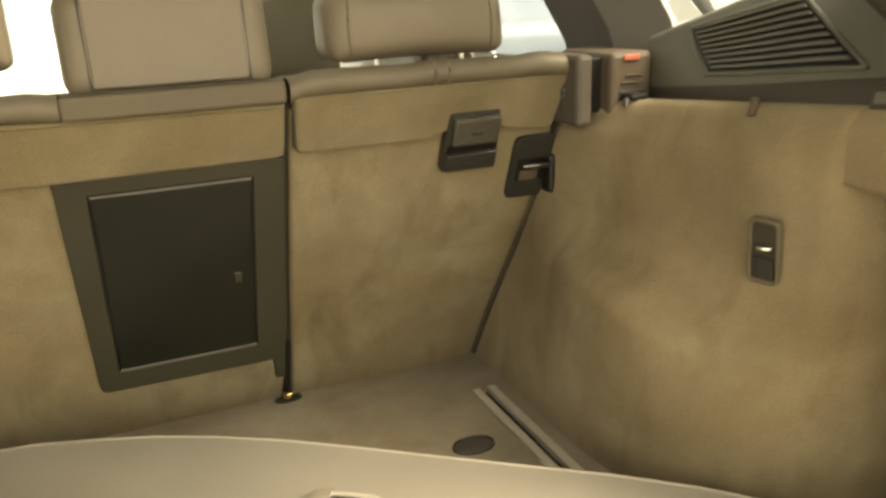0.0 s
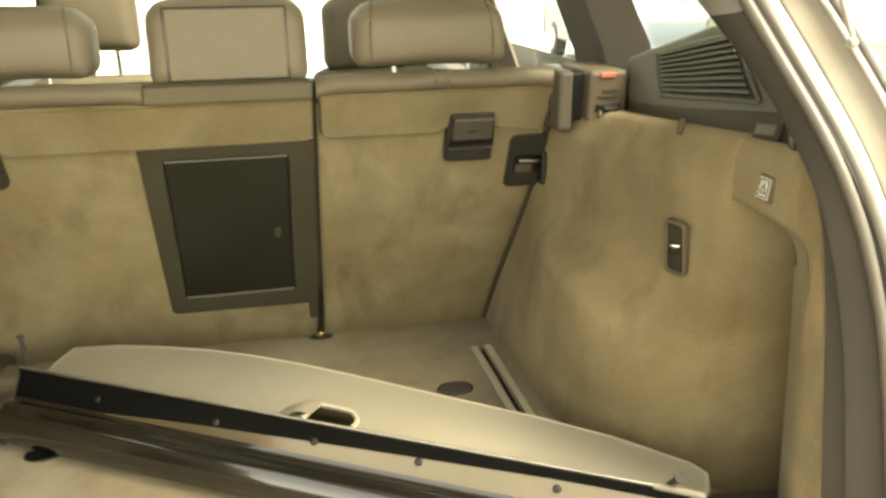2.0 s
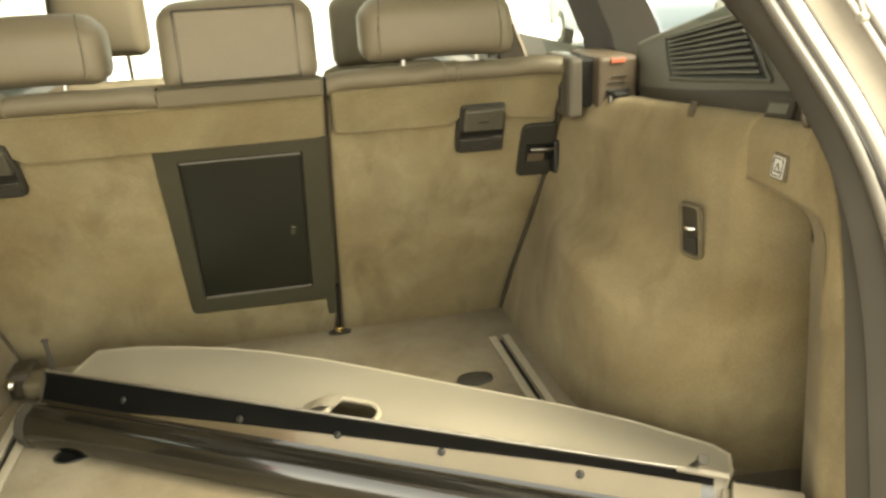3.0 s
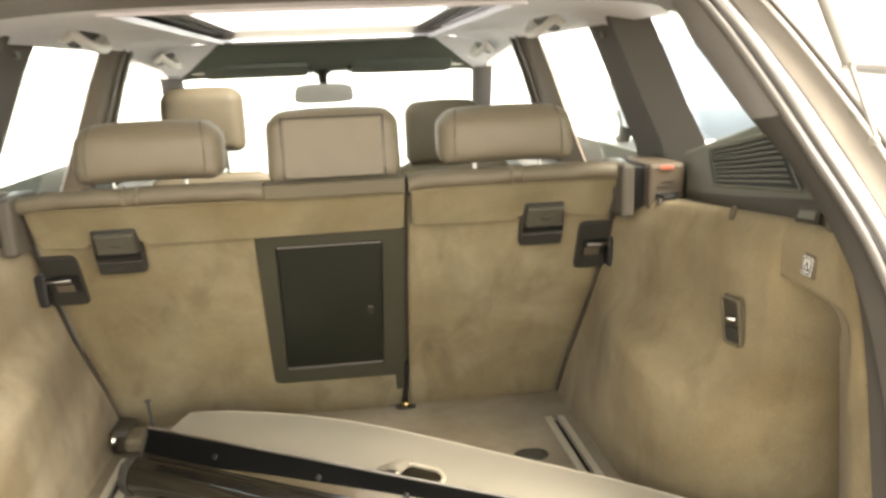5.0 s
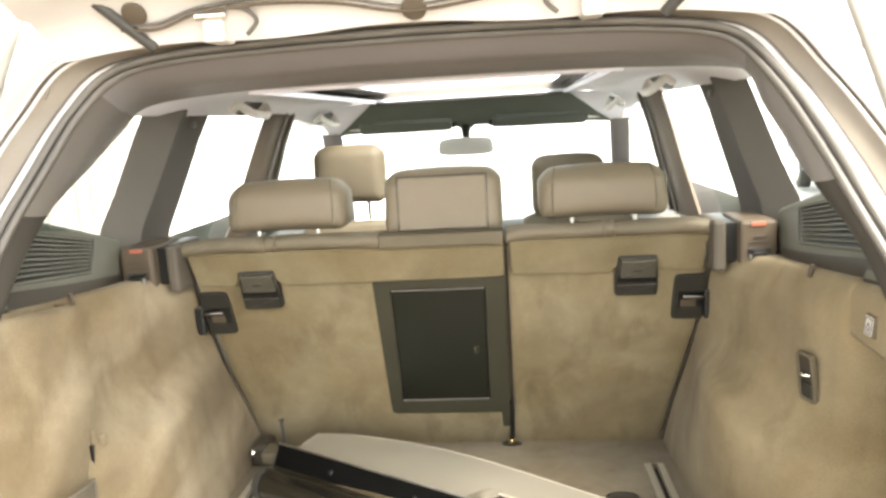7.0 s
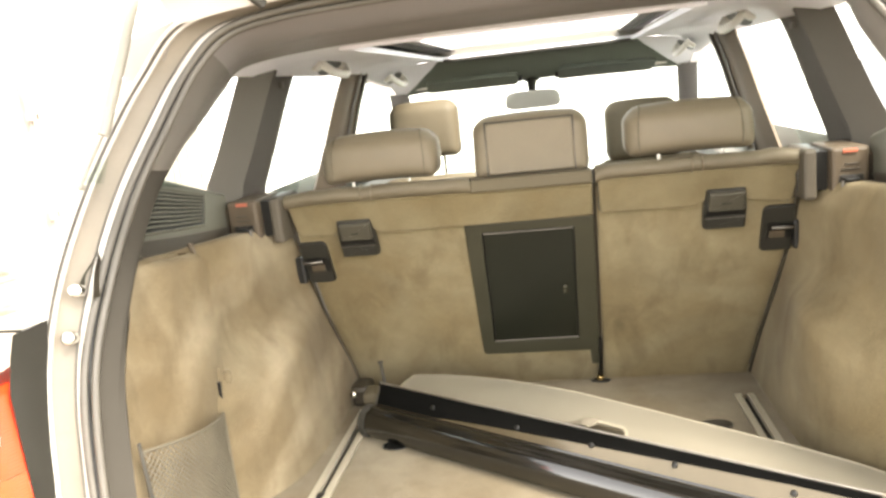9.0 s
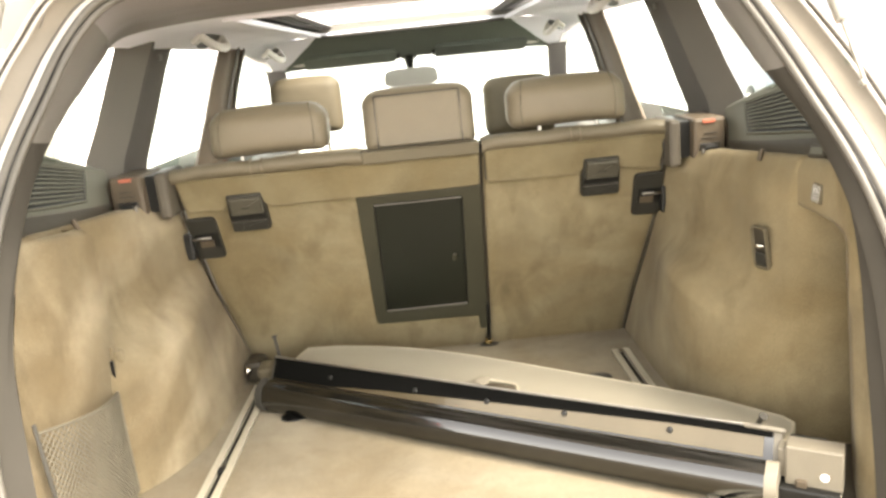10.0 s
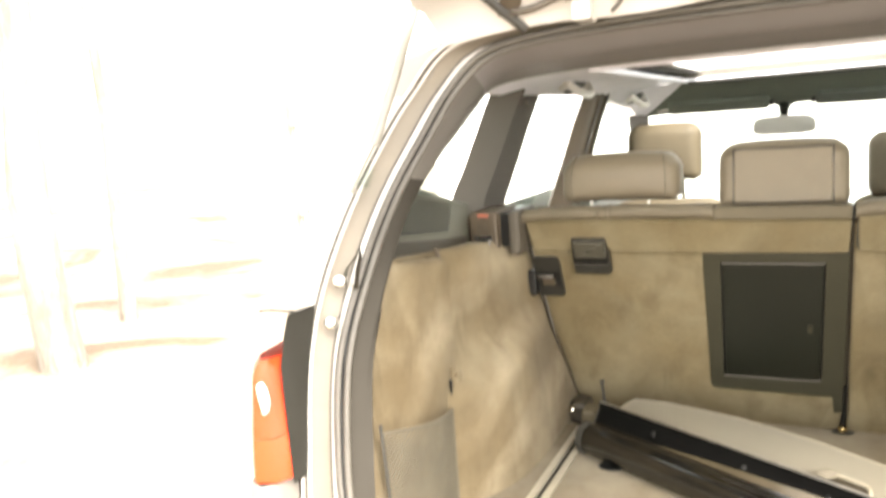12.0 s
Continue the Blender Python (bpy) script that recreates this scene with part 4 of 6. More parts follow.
def side_latch(parent, cx, s):
    lp = part("side_latch", plate(uv(rounded([(cx - 0.035, 1.092), (cx + 0.035, 1.092), (cx + 0.035, 1.205), (cx - 0.035, 1.205)], [0.012, 0.004, 0.004, 0.016] if s > 0 else [0.004, 0.012, 0.016, 0.004])), (), 0.008, SEAT @ Matrix.Translation((0, 0, 0.002)), 0.003),
              M_PLASTIC, parent, "dark latch plate with a metal striker")
    part("pocket", plate(uv(rounded([(cx - 0.024, 1.125), (cx + 0.032, 1.125), (cx + 0.032, 1.165), (cx - 0.024, 1.165)], 0.003)), (), 0.002, SEAT @ Matrix.Translation((0, 0, 0.0095))), M_BLACK, lp)
    a = at_seat(cx - s * 0.012, 1.153, 0.012)
    part("striker", tube([a, a + Vector((s * 0.020, -0.012, 0.002)), a + Vector((s * 0.045, -0.006, 0.0))], 0.0045, 8), M_STEEL, lp, "dark steel striker bar")
    c = at_seat(cx + s * 0.046, 1.135, 0.012)
    part("catch", brick((-0.014, -0.016, -0.034), (0.014, 0.016, 0.034), 0.006, m=Matrix.Translation(c)), M_BLACK, lp)
    part("buckle", plate(uv([(cx - 0.018, 1.128), (cx + 0.016, 1.128), (cx + 0.016, 1.146), (cx - 0.018, 1.146)]), (), 0.002, SEAT @ Matrix.Translation((0, 0, 0.0115))), M_BROWNP, lp)


def leather_top(parent, xa, xb, plastic=False):
    """The rolled leather edge on top of the seatback, running forwards."""
    prof = [(-0.252, 1.300), (-0.267, 1.303), (-0.277, 1.311), (-0.279, 1.322), (-0.272, 1.332), (-0.256, 1.337), (-0.232, 1.332), (-0.200, 1.317), (-0.160, 1.29), (-0.13, 1.20)]
    rings = []
    n = 14
    for i in range(n + 1):
        u = i / n
        x = lerp(xa, xb, u)
        e = 0.006 * (1 - min(1.0, min(u, 1 - u) * n / 1.5))
        wv = 0.0 if plastic else 0.0015 * math.sin(x * 37.0) + 0.0012 * math.sin(x * 71.0 + 1)
        rings.append([Vector((x, y + e * 0.5, z - e + (wv if 1 < k < 6 else 0))) for k, (y, z) in enumerate(prof)])
    bm = loft(rings)
    ob = part("top_edge", bm, M_LEATHER_D if not plastic else M_FRAMEP, parent, "dark leather top edge" if not plastic else "plain plastic top edge")
    return ob


def seat_section(name, label, left, right):
    """The velour back of one seat section: a soft skin between its two side edges, with thickness."""
    st = thing(name, label, "seat")
    rings = []
    for z in list(np.linspace(0.712, 1.268, 26)) + [1.279, 1.284]:
        xa, xb = interp(z, left), interp(z, right)
        row = [SEAT @ Vector((xa + 0.004, sv(z), -0.10)), SEAT @ Vector((xa, sv(z), -0.008)), SEAT @ Vector((xa + 0.002, sv(z), -0.003))]
        for u in np.linspace(0, 1, 24):
            x = lerp(xa + 0.007, xb - 0.007, u)
            w = 0.0022 * noise.noise((x * 6, z * 6, 3.1)) * smooth01(min(u, 1 - u) * 8)
            row.append(SEAT @ Vector((x, sv(z), w - (0.004 if z > 1.28 else 0))))
        row += [SEAT @ Vector((xb - 0.002, sv(z), -0.003)), SEAT @ Vector((xb, sv(z), -0.008)), SEAT @ Vector((xb - 0.004, sv(z), -0.10))]
        rings.append(row)
    part("backrest", loft(rings, closed=True, caps=True), M_SEATBACK, st, "brushed beige velour seatback")
    return st


EL, ER = [(z, x) for x, z in EDGE_L], [(z, x) for x, z in EDGE_R]
wide = seat_section("rear_bench", "wide rear seat section with beige velour back and two leather headrests", EL, [(0.70, 0.131), (0.80, 0.141), (1.32, 0.1455)])
narrow = seat_section("rear_bench", "narrow rear seat section with beige velour back and one leather headrest", [(0.70, 0.142), (0.80, 0.1495), (1.32, 0.152)], ER)
# raised upper flaps
flapR = rounded([(0.160, 1.224), (0.377, 1.221), (0.385, 1.232), (0.480, 1.232), (0.492, 1.226), (0.580, 1.216), (0.590, 1.308), (0.157, 1.308)], [0.012, 0.004, 0.006, 0.006, 0.006, 0.014, 0.004, 0.004])
part("upper_flap", plate(uv(flapR), (), 0.012, SEAT @ Matrix.Translation((0, 0, 0.001)), 0.005), M_BAND, narrow, "raised velour flap")
flapL = rounded([(-0.572, 1.226), (-0.482, 1.220), (-0.470, 1.232), (-0.378, 1.232), (-0.366, 1.219), (0.143, 1.221), (0.145, 1.300), (-0.578, 1.308)], [0.014, 0.006, 0.006, 0.006, 0.004, 0.014, 0.004, 0.004])
part("upper_flap", plate(uv(flapL), (), 0.012, SEAT @ Matrix.Translation((0, 0, 0.001)), 0.005), M_BAND, wide, "raised velour flap")
# dark tubes stand in for the shadow line under each flap
for st, line in ((narrow, [(0.158, 1.300), (0.158, 1.232), (0.166, 1.2225), (0.372, 1.2195), (0.386, 1.2305), (0.480, 1.2305), (0.495, 1.2245), (0.574, 1.2145), (0.586, 1.224)]),
                 (wide, [(-0.576, 1.236), (-0.566, 1.2245), (-0.484, 1.2185), (-0.470, 1.2305), (-0.378, 1.2305), (-0.364, 1.2175), (0.133, 1.2195), (0.1445, 1.228)])):
    part("flap_shadow", tube([at_seat(x, z, 0.003) for x, z in line], 0.0024, 6), M_DARKRUB, st, "dark line drawn for the shadow under the flap")
leather_top(narrow, 0.152, 0.594)
leather_top(wide, -0.584, -0.131)
part("centre_top", brick((-0.1305, -0.277, 1.299), (0.1460, -0.215, 1.328), 0.004), M_CENTRE, wide, "plain grey plastic top edge")
for st, xs in ((narrow, (0.362, 0.384)), (wide, (-0.392, -0.366))):
    for x in xs:
        part("seam", tube([(x, -0.264, 1.301), (x, -0.278, 1.310), (x, -0.2805, 1.322), (x, -0.272, 1.3335), (x, -0.254, 1.339)], 0.0022, 6), M_LEATHER, st)
release_handle(narrow, 0.436)
release_handle(wide, -0.425)
side_latch(narrow, 0.556, 1)
side_latch(wide, -0.546, -1)
# ski hatch
part("hatch_frame", plate(uv(rounded(HFRAME, [0.014, 0.002, 0.004, 0.004, 0.004, 0.004], 3)), (uv(rounded(HATCH, 0.004, 2)),), 0.0065, SEAT @ Matrix.Translation((0, 0, -0.001)), 0.002), M_FRAMEP, wide, "dark plastic hatch frame")
part("hatch_well", plate(uv([(-0.140, 0.862), (0.098, 0.862), (0.105, 1.200), (-0.130, 1.200)]), (), 0.002, SEAT @ Matrix.Translation((0, 0, 0.0005))), M_BLACK, wide)
part("split_filler", plate(uv([(0.128, 0.722), (0.146, 0.722), (0.155, 1.290), (0.138, 1.290)]), (), 0.06, SEAT @ Matrix.Translation((0, 0, -0.070))), M_STRIP, wide, "dark joint between the seat sections")
hd = part("hatch_door", plate(uv(rounded([(-0.128, 0.872), (0.087, 0.872), (0.094, 1.190), (-0.119, 1.190)], 0.006, 2)), (), 0.004, SEAT @ Matrix.Translation((0, 0, 0.001)), 0.0015), M_DOORP, wide, "black hatch door with a small latch")
part("door_ridge", tube([at_seat(-0.120, 1.190, 0.0045), at_seat(0.095, 1.190, 0.0045)], 0.0022, 6), M_TRIM, hd)
part("door_ridge", tube([at_seat(-0.130, 0.871, 0.0045), at_seat(0.088, 0.871, 0.0045)], 0.0022, 6), M_TRIM, hd)
part("door_latch", brick((-0.006, -0.011, 0.0), (0.006, 0.011, 0.006), 0.002, m=SEAT @ Matrix.Translation((0.066, sv(1.021), 0.003))), M_FRAMEP, hd)
# catch at the foot of the split
lat = part("split_post", tube([at_seat(0.143, 0.86, 0.004), at_seat(0.143, 0.77, 0.006), at_seat(0.142, 0.735, 0.008)], 0.005, 8), M_BLACK, wide, "black belt post in the split")
part("belt_end", disc(0.010, 0.010, Matrix.Translation((0.140, -0.020, 0.728)), 14, 0.003), M_BRASS, lat, "brass end of the post")
part("belt_slot", disc(0.026, 0.003, Matrix.Translation((0.140, -0.018, FLOOR + 0.001)) @ Matrix.Diagonal((1, 0.5, 1, 1)), 18), M_PLASTIC, lat)
# dark seams along the seat's outer sides
for st, pts in ((narrow, EDGE_R), (wide, EDGE_L)):
    k = 1 if pts is EDGE_R else -1
    part("side_gap", tube([at_seat(x + k * 0.003, z, 0.003) for x, z in pts], 0.0038, 6), M_STRIP, st, "black gap beside the seatback")


def rear_headrest(st, cx):
    hp = headrest(st, cx, 1.336, 1.449, 0.288, -0.152, 0.110, M_LEATHER)
    for dx in (-0.07, 0.07):
        part("headrest_post", tube([(cx + dx, -0.196, 1.30), (cx + dx, -0.184, 1.36)], 0.0048, 8), M_EDGE, hp, "metal post of the headrest")
        part("post_sleeve", disc(0.011, 0.008, Matrix.Translation((cx + dx, -0.200, 1.318)), 14, 0.002), M_BLACK, hp, "black sleeve round the post")
    for sx in (-1, 1):
        line = [(0.112 * sx, -0.2120, 1.350), (0.114 * sx, -0.2145, 1.372), (0.114 * sx, -0.2150, 1.395), (0.112 * sx, -0.2125, 1.418), (0.109 * sx, -0.2030, 1.438), (0.106 * sx, -0.1860, 1.452)]
        part("headrest_seam", tube([(cx + x, yy + 0.004 + 0.1 * (z - 1.392), z) for x, yy, z in line], 0.0022, 6), M_LEATHER_D, hp, "stitched seam")


rear_headrest(narrow, 0.371)
rear_headrest(wide, -0.357)
mid = headrest(wide, 0.010, 1.318, 1.460, 0.270, -0.157, 0.110, M_LEATHER, 0.002, 0.030)
pan = plate(rounded([(-0.099, -0.058), (0.099, -0.058), (0.099, 0.060), (-0.099, 0.060)], 0.005), (), 0.004, basis((0.010, -0.2115, 1.388), (1, 0, 0), (0, -1, 0.10)), 0.002)
part("back_panel", pan, M_LEATHER, mid, "flat framed panel on the headrest")
for a, b in (((-0.102, -0.061), (-0.102, 0.062)), ((0.102, -0.061), (0.102, 0.062)), ((-0.102, -0.061), (0.102, -0.061)), ((-0.102, 0.062), (0.102, 0.062))):
    Q = basis((0.010, -0.2105, 1.388), (1, 0, 0), (0, -1, 0.10))
    part("panel_groove", tube([Q @ Vector((*a, 0.001)), Q @ Vector((*b, 0.001))], 0.0018, 5), M_DARKRUB, mid)

# ---------------------------------------------------------------- front seats
for s in (-1, 1):
    fs = thing("front_seat", "grey leather front seat seen from behind", "seat", group="front seats")
    hx, hz = (0.357, 1.235) if s > 0 else (-0.395, 1.305)
    hp = headrest(fs, hx, hz, hz + 0.195, 0.247, 0.72, 0.11, M_FRONTLEATHER_SHADE)
    for dx in (-0.06, 0.06):
        part("headrest_post", tube([(hx + dx, 0.72, 1.15), (hx + dx, 0.72, hz + 0.03)], 0.006, 8), M_CHROME, fs)
    bk = []
    for z, w, d in ((0.70, 0.46, 0.16), (0.9, 0.48, 0.15), (1.05, 0.46, 0.13), (1.16, 0.42, 0.11), (1.225, 0.36, 0.08), (1.24, 0.30, 0.05)):
        yy = 0.70 + 0.25 * (1.24 - z)
        bk.append([Vector((s * 0.385 + w / 2 * math.copysign(abs(math.cos(a)) ** 0.5, math.cos(a)), yy + d / 2 * math.copysign(abs(math.sin(a)) ** 0.6, math.sin(a)), z)) for a in np.linspace(0, 2 * math.pi, 24, endpoint=False)])
    part("backrest", loft(bk, closed=True, caps=True), M_LEATHER_D, fs)
    part("cushion", brick((s * 0.385 - 0.25, 0.75, 0.55), (s * 0.385 + 0.25, 1.30, 0.75), 0.05, segs=3), M_LEATHER_D, fs)

# ---------------------------------------------------------------- the car body
car = thing("car", "silver estate car with its tailgate raised", "car")


def full(right, left, n=6):
    """A curve up the right side, over the top and down the left side."""
    c, d = spline(right, n), spline(left, n)
    return c + [Vector((-p.x, p.y, p.z)) for p in d[::-1][1:]]


S, I, O = full(SEAL_R, SEAL_L), full(INNER_R, INNER_L), full(OUTER_R, OUTER_L)
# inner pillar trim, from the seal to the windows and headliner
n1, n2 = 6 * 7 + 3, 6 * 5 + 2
# one continuous trim: its fall into shade is coloured in three steps
for lo, hi, mt, lb in ((0, n2 + 1, M_DPILLAR_SHADE, "pillar trim beside the opening, its shade put into the colour"), (n2, n1 + 1, M_UPTRIM, "grey upper pillar trim, toned between lit top and shaded side"), (n1, len(S) - n1, M_OPENTOP, "grey trim over the opening"),
                       (len(S) - n1 - 1, len(S) - n2, M_UPTRIM, "grey upper pillar trim, toned between lit top and shaded side"), (len(S) - n2 - 1, len(S), M_DPILLAR_SHADE, "pillar trim beside the opening, its shade put into the colour")):
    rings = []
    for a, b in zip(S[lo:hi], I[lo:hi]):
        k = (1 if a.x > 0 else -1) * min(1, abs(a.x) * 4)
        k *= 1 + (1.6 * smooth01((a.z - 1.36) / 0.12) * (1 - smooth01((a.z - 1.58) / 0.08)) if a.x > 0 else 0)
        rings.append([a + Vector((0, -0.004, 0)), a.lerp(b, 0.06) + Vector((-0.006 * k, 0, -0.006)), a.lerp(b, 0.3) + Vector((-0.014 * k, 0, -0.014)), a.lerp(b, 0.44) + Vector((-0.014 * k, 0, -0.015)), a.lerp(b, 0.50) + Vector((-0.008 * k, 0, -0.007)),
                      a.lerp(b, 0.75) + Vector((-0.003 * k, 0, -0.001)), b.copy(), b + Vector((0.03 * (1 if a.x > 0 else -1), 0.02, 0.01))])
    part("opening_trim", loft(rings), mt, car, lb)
# rubber seal: two beads
for off, r, mt in ((0.0, 0.0075, M_RUBBER), (0.018, 0.0075, M_RUBBER)):
    pts = [a.lerp(o, off / max(0.03, (o - a).length)) + Vector((0, -0.006, 0)) for a, o in zip(S, O)]
    part("door_seal", tube(pts, r, 8), mt, car, "rubber seal round the opening")
pts = [a.lerp(o, 0.009 / max(0.03, (o - a).length)) + Vector((0, -0.008, 0)) for a, o in zip(S, O)]
part("seal_lip", tube(pts, 0.0030, 6), M_BLACK, car)
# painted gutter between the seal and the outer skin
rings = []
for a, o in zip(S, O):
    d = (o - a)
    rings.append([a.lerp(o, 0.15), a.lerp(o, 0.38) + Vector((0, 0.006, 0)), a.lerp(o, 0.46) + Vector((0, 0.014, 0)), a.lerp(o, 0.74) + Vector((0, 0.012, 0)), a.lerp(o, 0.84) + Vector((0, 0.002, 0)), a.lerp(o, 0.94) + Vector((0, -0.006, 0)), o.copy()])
# all one paint: the lit and shaded bands are coloured in here
for lo, hi, mt, lb in ((0, 3, M_INNERPAINT, "pale gutter beside the seal, its highlight put into the colour"), (2, 5, M_GUTTER_SHADE, "tan bottom of the gutter, its shade put into the colour"), (4, 7, M_PAINT, "silver outer lip of the gutter")):
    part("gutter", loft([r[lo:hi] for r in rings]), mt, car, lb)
for u, dy, r, mt in ((0.24, 0.0, 0.0020, M_STRIP), (0.46, 0.012, 0.0022, M_RUBBER), (0.84, 0.000, 0.0034, M_INNERPAINT), (0.90, -0.003, 0.0018, M_STRIP), (0.96, -0.005, 0.0034, M_INNERPAINT)):
    part("gutter_line", tube([a.lerp(o, u) + Vector((0, dy, 0)) for a, o in zip(S, O)], r, 6), mt, car)
# quarter panels, beltline down
for s in (1, -1):
    rings = []
    for y, bulge in ((None, 0.0), (-0.80, 0.045), (-0.55, 0.075), (0.0, 0.095), (0.8, 0.10), (1.6, 0.09), (2.6, 0.06)):
        row = []
        for x0, y0, z in (OUTER_R if s > 0 else OUTER_L)[:5]:
            yy = y0 if y is None else max(y, y0 + 0.02)
            row.append(Vector((s * (x0 + bulge), yy, z)))
        row.insert(0, Vector((row[0].x, row[0].y, 0.30)))
        rings.append(row)
    part("quarter_panel", loft(rings), M_PAINT, car, "silver body side")
    # D pillar skin outside, over the side window
    rings = []
    for (x, y, z) in (OUTER_R if s > 0 else OUTER_L)[4:9]:
        rings.append([Vector((s * x, y, z)), Vector((s * (x + 0.03), y + 0.03, z - 0.004)), Vector((s * (x + 0.045), y + 0.10, z - 0.004)), Vector((s * (x + 0.045), y + 0.17, z - 0.006))])
    part("pillar_skin", loft(rings), M_PAINT, car, "silver rear pillar")
    # roof rail side
    rr = []
    for y in (-0.62, -0.3, 0.2, 0.8, 1.4, 1.75):
        zt = 1.70 + 0.02 * smooth01((y + 0.6) / 1.0) - 0.12 * smooth01((y - 1.0) / 0.9)
        rr.append([Vector((s * 0.60, y, zt + 0.02)), Vector((s * 0.70, y, zt - 0.005)), Vector((s * 0.735, y, zt - 0.05)), Vector((s * 0.725, y, zt - 0.085)), Vector((s * 0.69, y, zt - 0.075)), Vector((s * 0.64, y, zt - 0.05))])
    part("roof_rail", loft(rr, closed=True, caps=True), M_PAINT, car, "silver roof side rail")
    # C pillar inner trim
    cf = [(0.668, 0.215, 1.648), (0.680, 0.13, 1.56), (0.694, 0.03, 1.44), (0.705, -0.06, 1.34), (0.71, -0.10, 1.26)]
    cr = [(0.682, -0.165, 1.645), (0.705, -0.205, 1.56), (0.735, -0.255, 1.45), (0.760, -0.290, 1.375), (0.77, -0.31, 1.30)]
    rings = []
    for a, b in zip(cf, cr):
        a, b = Vector(a), Vector(b)
        row = [a + Vector((0.05, 0.01, 0)), a + Vector((0.006, 0.004, 0)), a, a.lerp(b, 0.40) + Vector((-0.004, 0, 0)), a.lerp(b, 0.50) + Vector((-0.022, 0, 0)), a.lerp(b, 0.58) + Vector((-0.026, 0, 0)),
               a.lerp(b, 0.80) + Vector((-0.014, 0, 0)), a.lerp(b, 0.95) + Vector((-0.004, 0, 0)), b, b + Vector((0.006, 0.02, 0))]
        rings.append([Vector((s * p.x, p.y, p.z)) for p in row])
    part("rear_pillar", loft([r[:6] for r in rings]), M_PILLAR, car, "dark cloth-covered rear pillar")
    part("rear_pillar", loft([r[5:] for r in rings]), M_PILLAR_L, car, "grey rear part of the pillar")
    cb = Vector((s * 0.675, 0.085, 1.60))
    part("belt_guide", brick((-0.006, -0.012, -0.008), (0.006, 0.012, 0.008), 0.003, m=Matrix.Translation(cb)), M_TRIM, car)
    # B pillar inner trim
    bfr = [(0.640, 0.965, 1.622), (0.660, 0.89, 1.52), (0.675, 0.80, 1.40), (0.69, 0.68, 1.25)]
    brr = [(0.655, 0.66, 1.628), (0.670, 0.55, 1.52), (0.68, 0.43, 1.40), (0.695, 0.27, 1.25)]
    rings = []
    for a, b in zip(bfr, brr):
        a, b = Vector(a), Vector(b)
        row = [a + Vector((0.03, 0, 0)), a, a.lerp(b, 0.3) + Vector((-0.02, 0, 0)), a.lerp(b, 0.36) + Vector((-0.006, 0, 0)), a.lerp(b, 0.46) + Vector((-0.006, 0, 0)), a.lerp(b, 0.52) + Vector((-0.02, 0, 0)), a.lerp(b, 0.8) + Vector((-0.012, 0, 0)), b, b + Vector((0.012, 0.02, 0))]
        rings.append([Vector((s * p.x, p.y, p.z)) for p in row])
    part("door_pillar", loft(rings), M_BPILLAR, car, "brown-grey door pillar trim")
    for k, dx in ((2, -0.004), (5, -0.003)):
        part("seat_belt", tube([r[k] + Vector((s * dx, 0, 0)) for r in rings], 0.010, 8, squash=0.3, up=(s, 0, 0)), M_TRIM, car, "grey belt strip on the pillar")
    # A pillar
    ap = [[Vector((s * (0.640 + dx), 1.60 + dy, 1.535)) for dx, dy in ((-0.03, 0), (0.0, -0.05), (0.05, -0.06), (0.06, 0.02))],
          [Vector((s * (0.690 + dx), 1.95 + dy, 1.25)) for dx, dy in ((-0.03, 0), (0.0, -0.05), (0.05, -0.06), (0.06, 0.02))],
          [Vector((s * (0.74 + dx), 2.25 + dy, 1.00)) for dx, dy in ((-0.03, 0), (0.0, -0.05), (0.05, -0.06), (0.06, 0.02))]]
    part("front_pillar", loft(ap, closed=True), M_OPENTOP, car)
    # door panels below the glass
    part("door", brick((min(s * 0.70, s * 0.80), 0.66, 0.40), (max(s * 0.70, s * 0.80), 2.2, 1.17), 0.02), M_TRIM, car, "grey inner door panel")
    part("door", brick((min(s * 0.72, s * 0.80), -0.25, 0.40), (max(s * 0.72, s * 0.80), 0.64, 1.18), 0.02), M_TRIM, car, "grey inner door panel")
    # side glass
    for nm, quad in (("side_window", [(0.765, -0.30, 1.37), (0.735, -0.80, 1.45), (0.72, -0.42, 1.64), (0.70, -0.12, 1.66)]),
                     ("door_window", [(0.78, -0.15, 1.17), (0.72, 0.18, 1.65), (0.715, 0.62, 1.65), (0.78, 0.25, 1.17)]),
                     ("door_window", [(0.78, 0.58, 1.16), (0.71, 0.92, 1.63), (0.68, 1.55, 1.55), (0.78, 2.15, 1.16)])):
        bm = bmesh.new()
        bm.faces.new([bm.verts.new((s * x, y, z)) for x, y, z in quad])
        thicken(bm, 0.004)
        w = part(nm, bm, M_GLASS, car, "clear side glass", smooth=False)
        w.visible_shadow = False
    # lower bolts (buffers) in the gutter
    for x, y, z in ((0.745, -0.875, 1.272), (0.755, -0.905, 1.198)):
        part("buffer_bolt", disc(0.012, 0.022, basis((s * x, y + 0.02, z), (1, 0, 0), (-s * 0.25, -1, 0.25)), 12, 0.004), M_CHROME, car, "bright buffer bolt")

# roof skin
rf = []
for y in (-0.605, -0.50, -0.35, -0.20):
    rf.append([Vector((x, y, 1.748 - 0.022 * (x / 0.6) ** 2 + 0.02 * smooth01((y + 0.6) / 1.0))) for x in np.linspace(-0.64, 0.64, 13)])
part("roof", loft(rf), M_PAINT, car, "silver roof")
for s in (-1, 1):
    part("roof", brick((min(s * 0.45, s * 0.64), -0.20, 1.69), (max(s * 0.42, s * 0.64), 1.37, 1.72), 0.008), M_PAINT, car)
part("roof", brick((-0.64, 1.37, 1.66), (0.64, 1.60, 1.71), 0.01), M_PAINT, car)
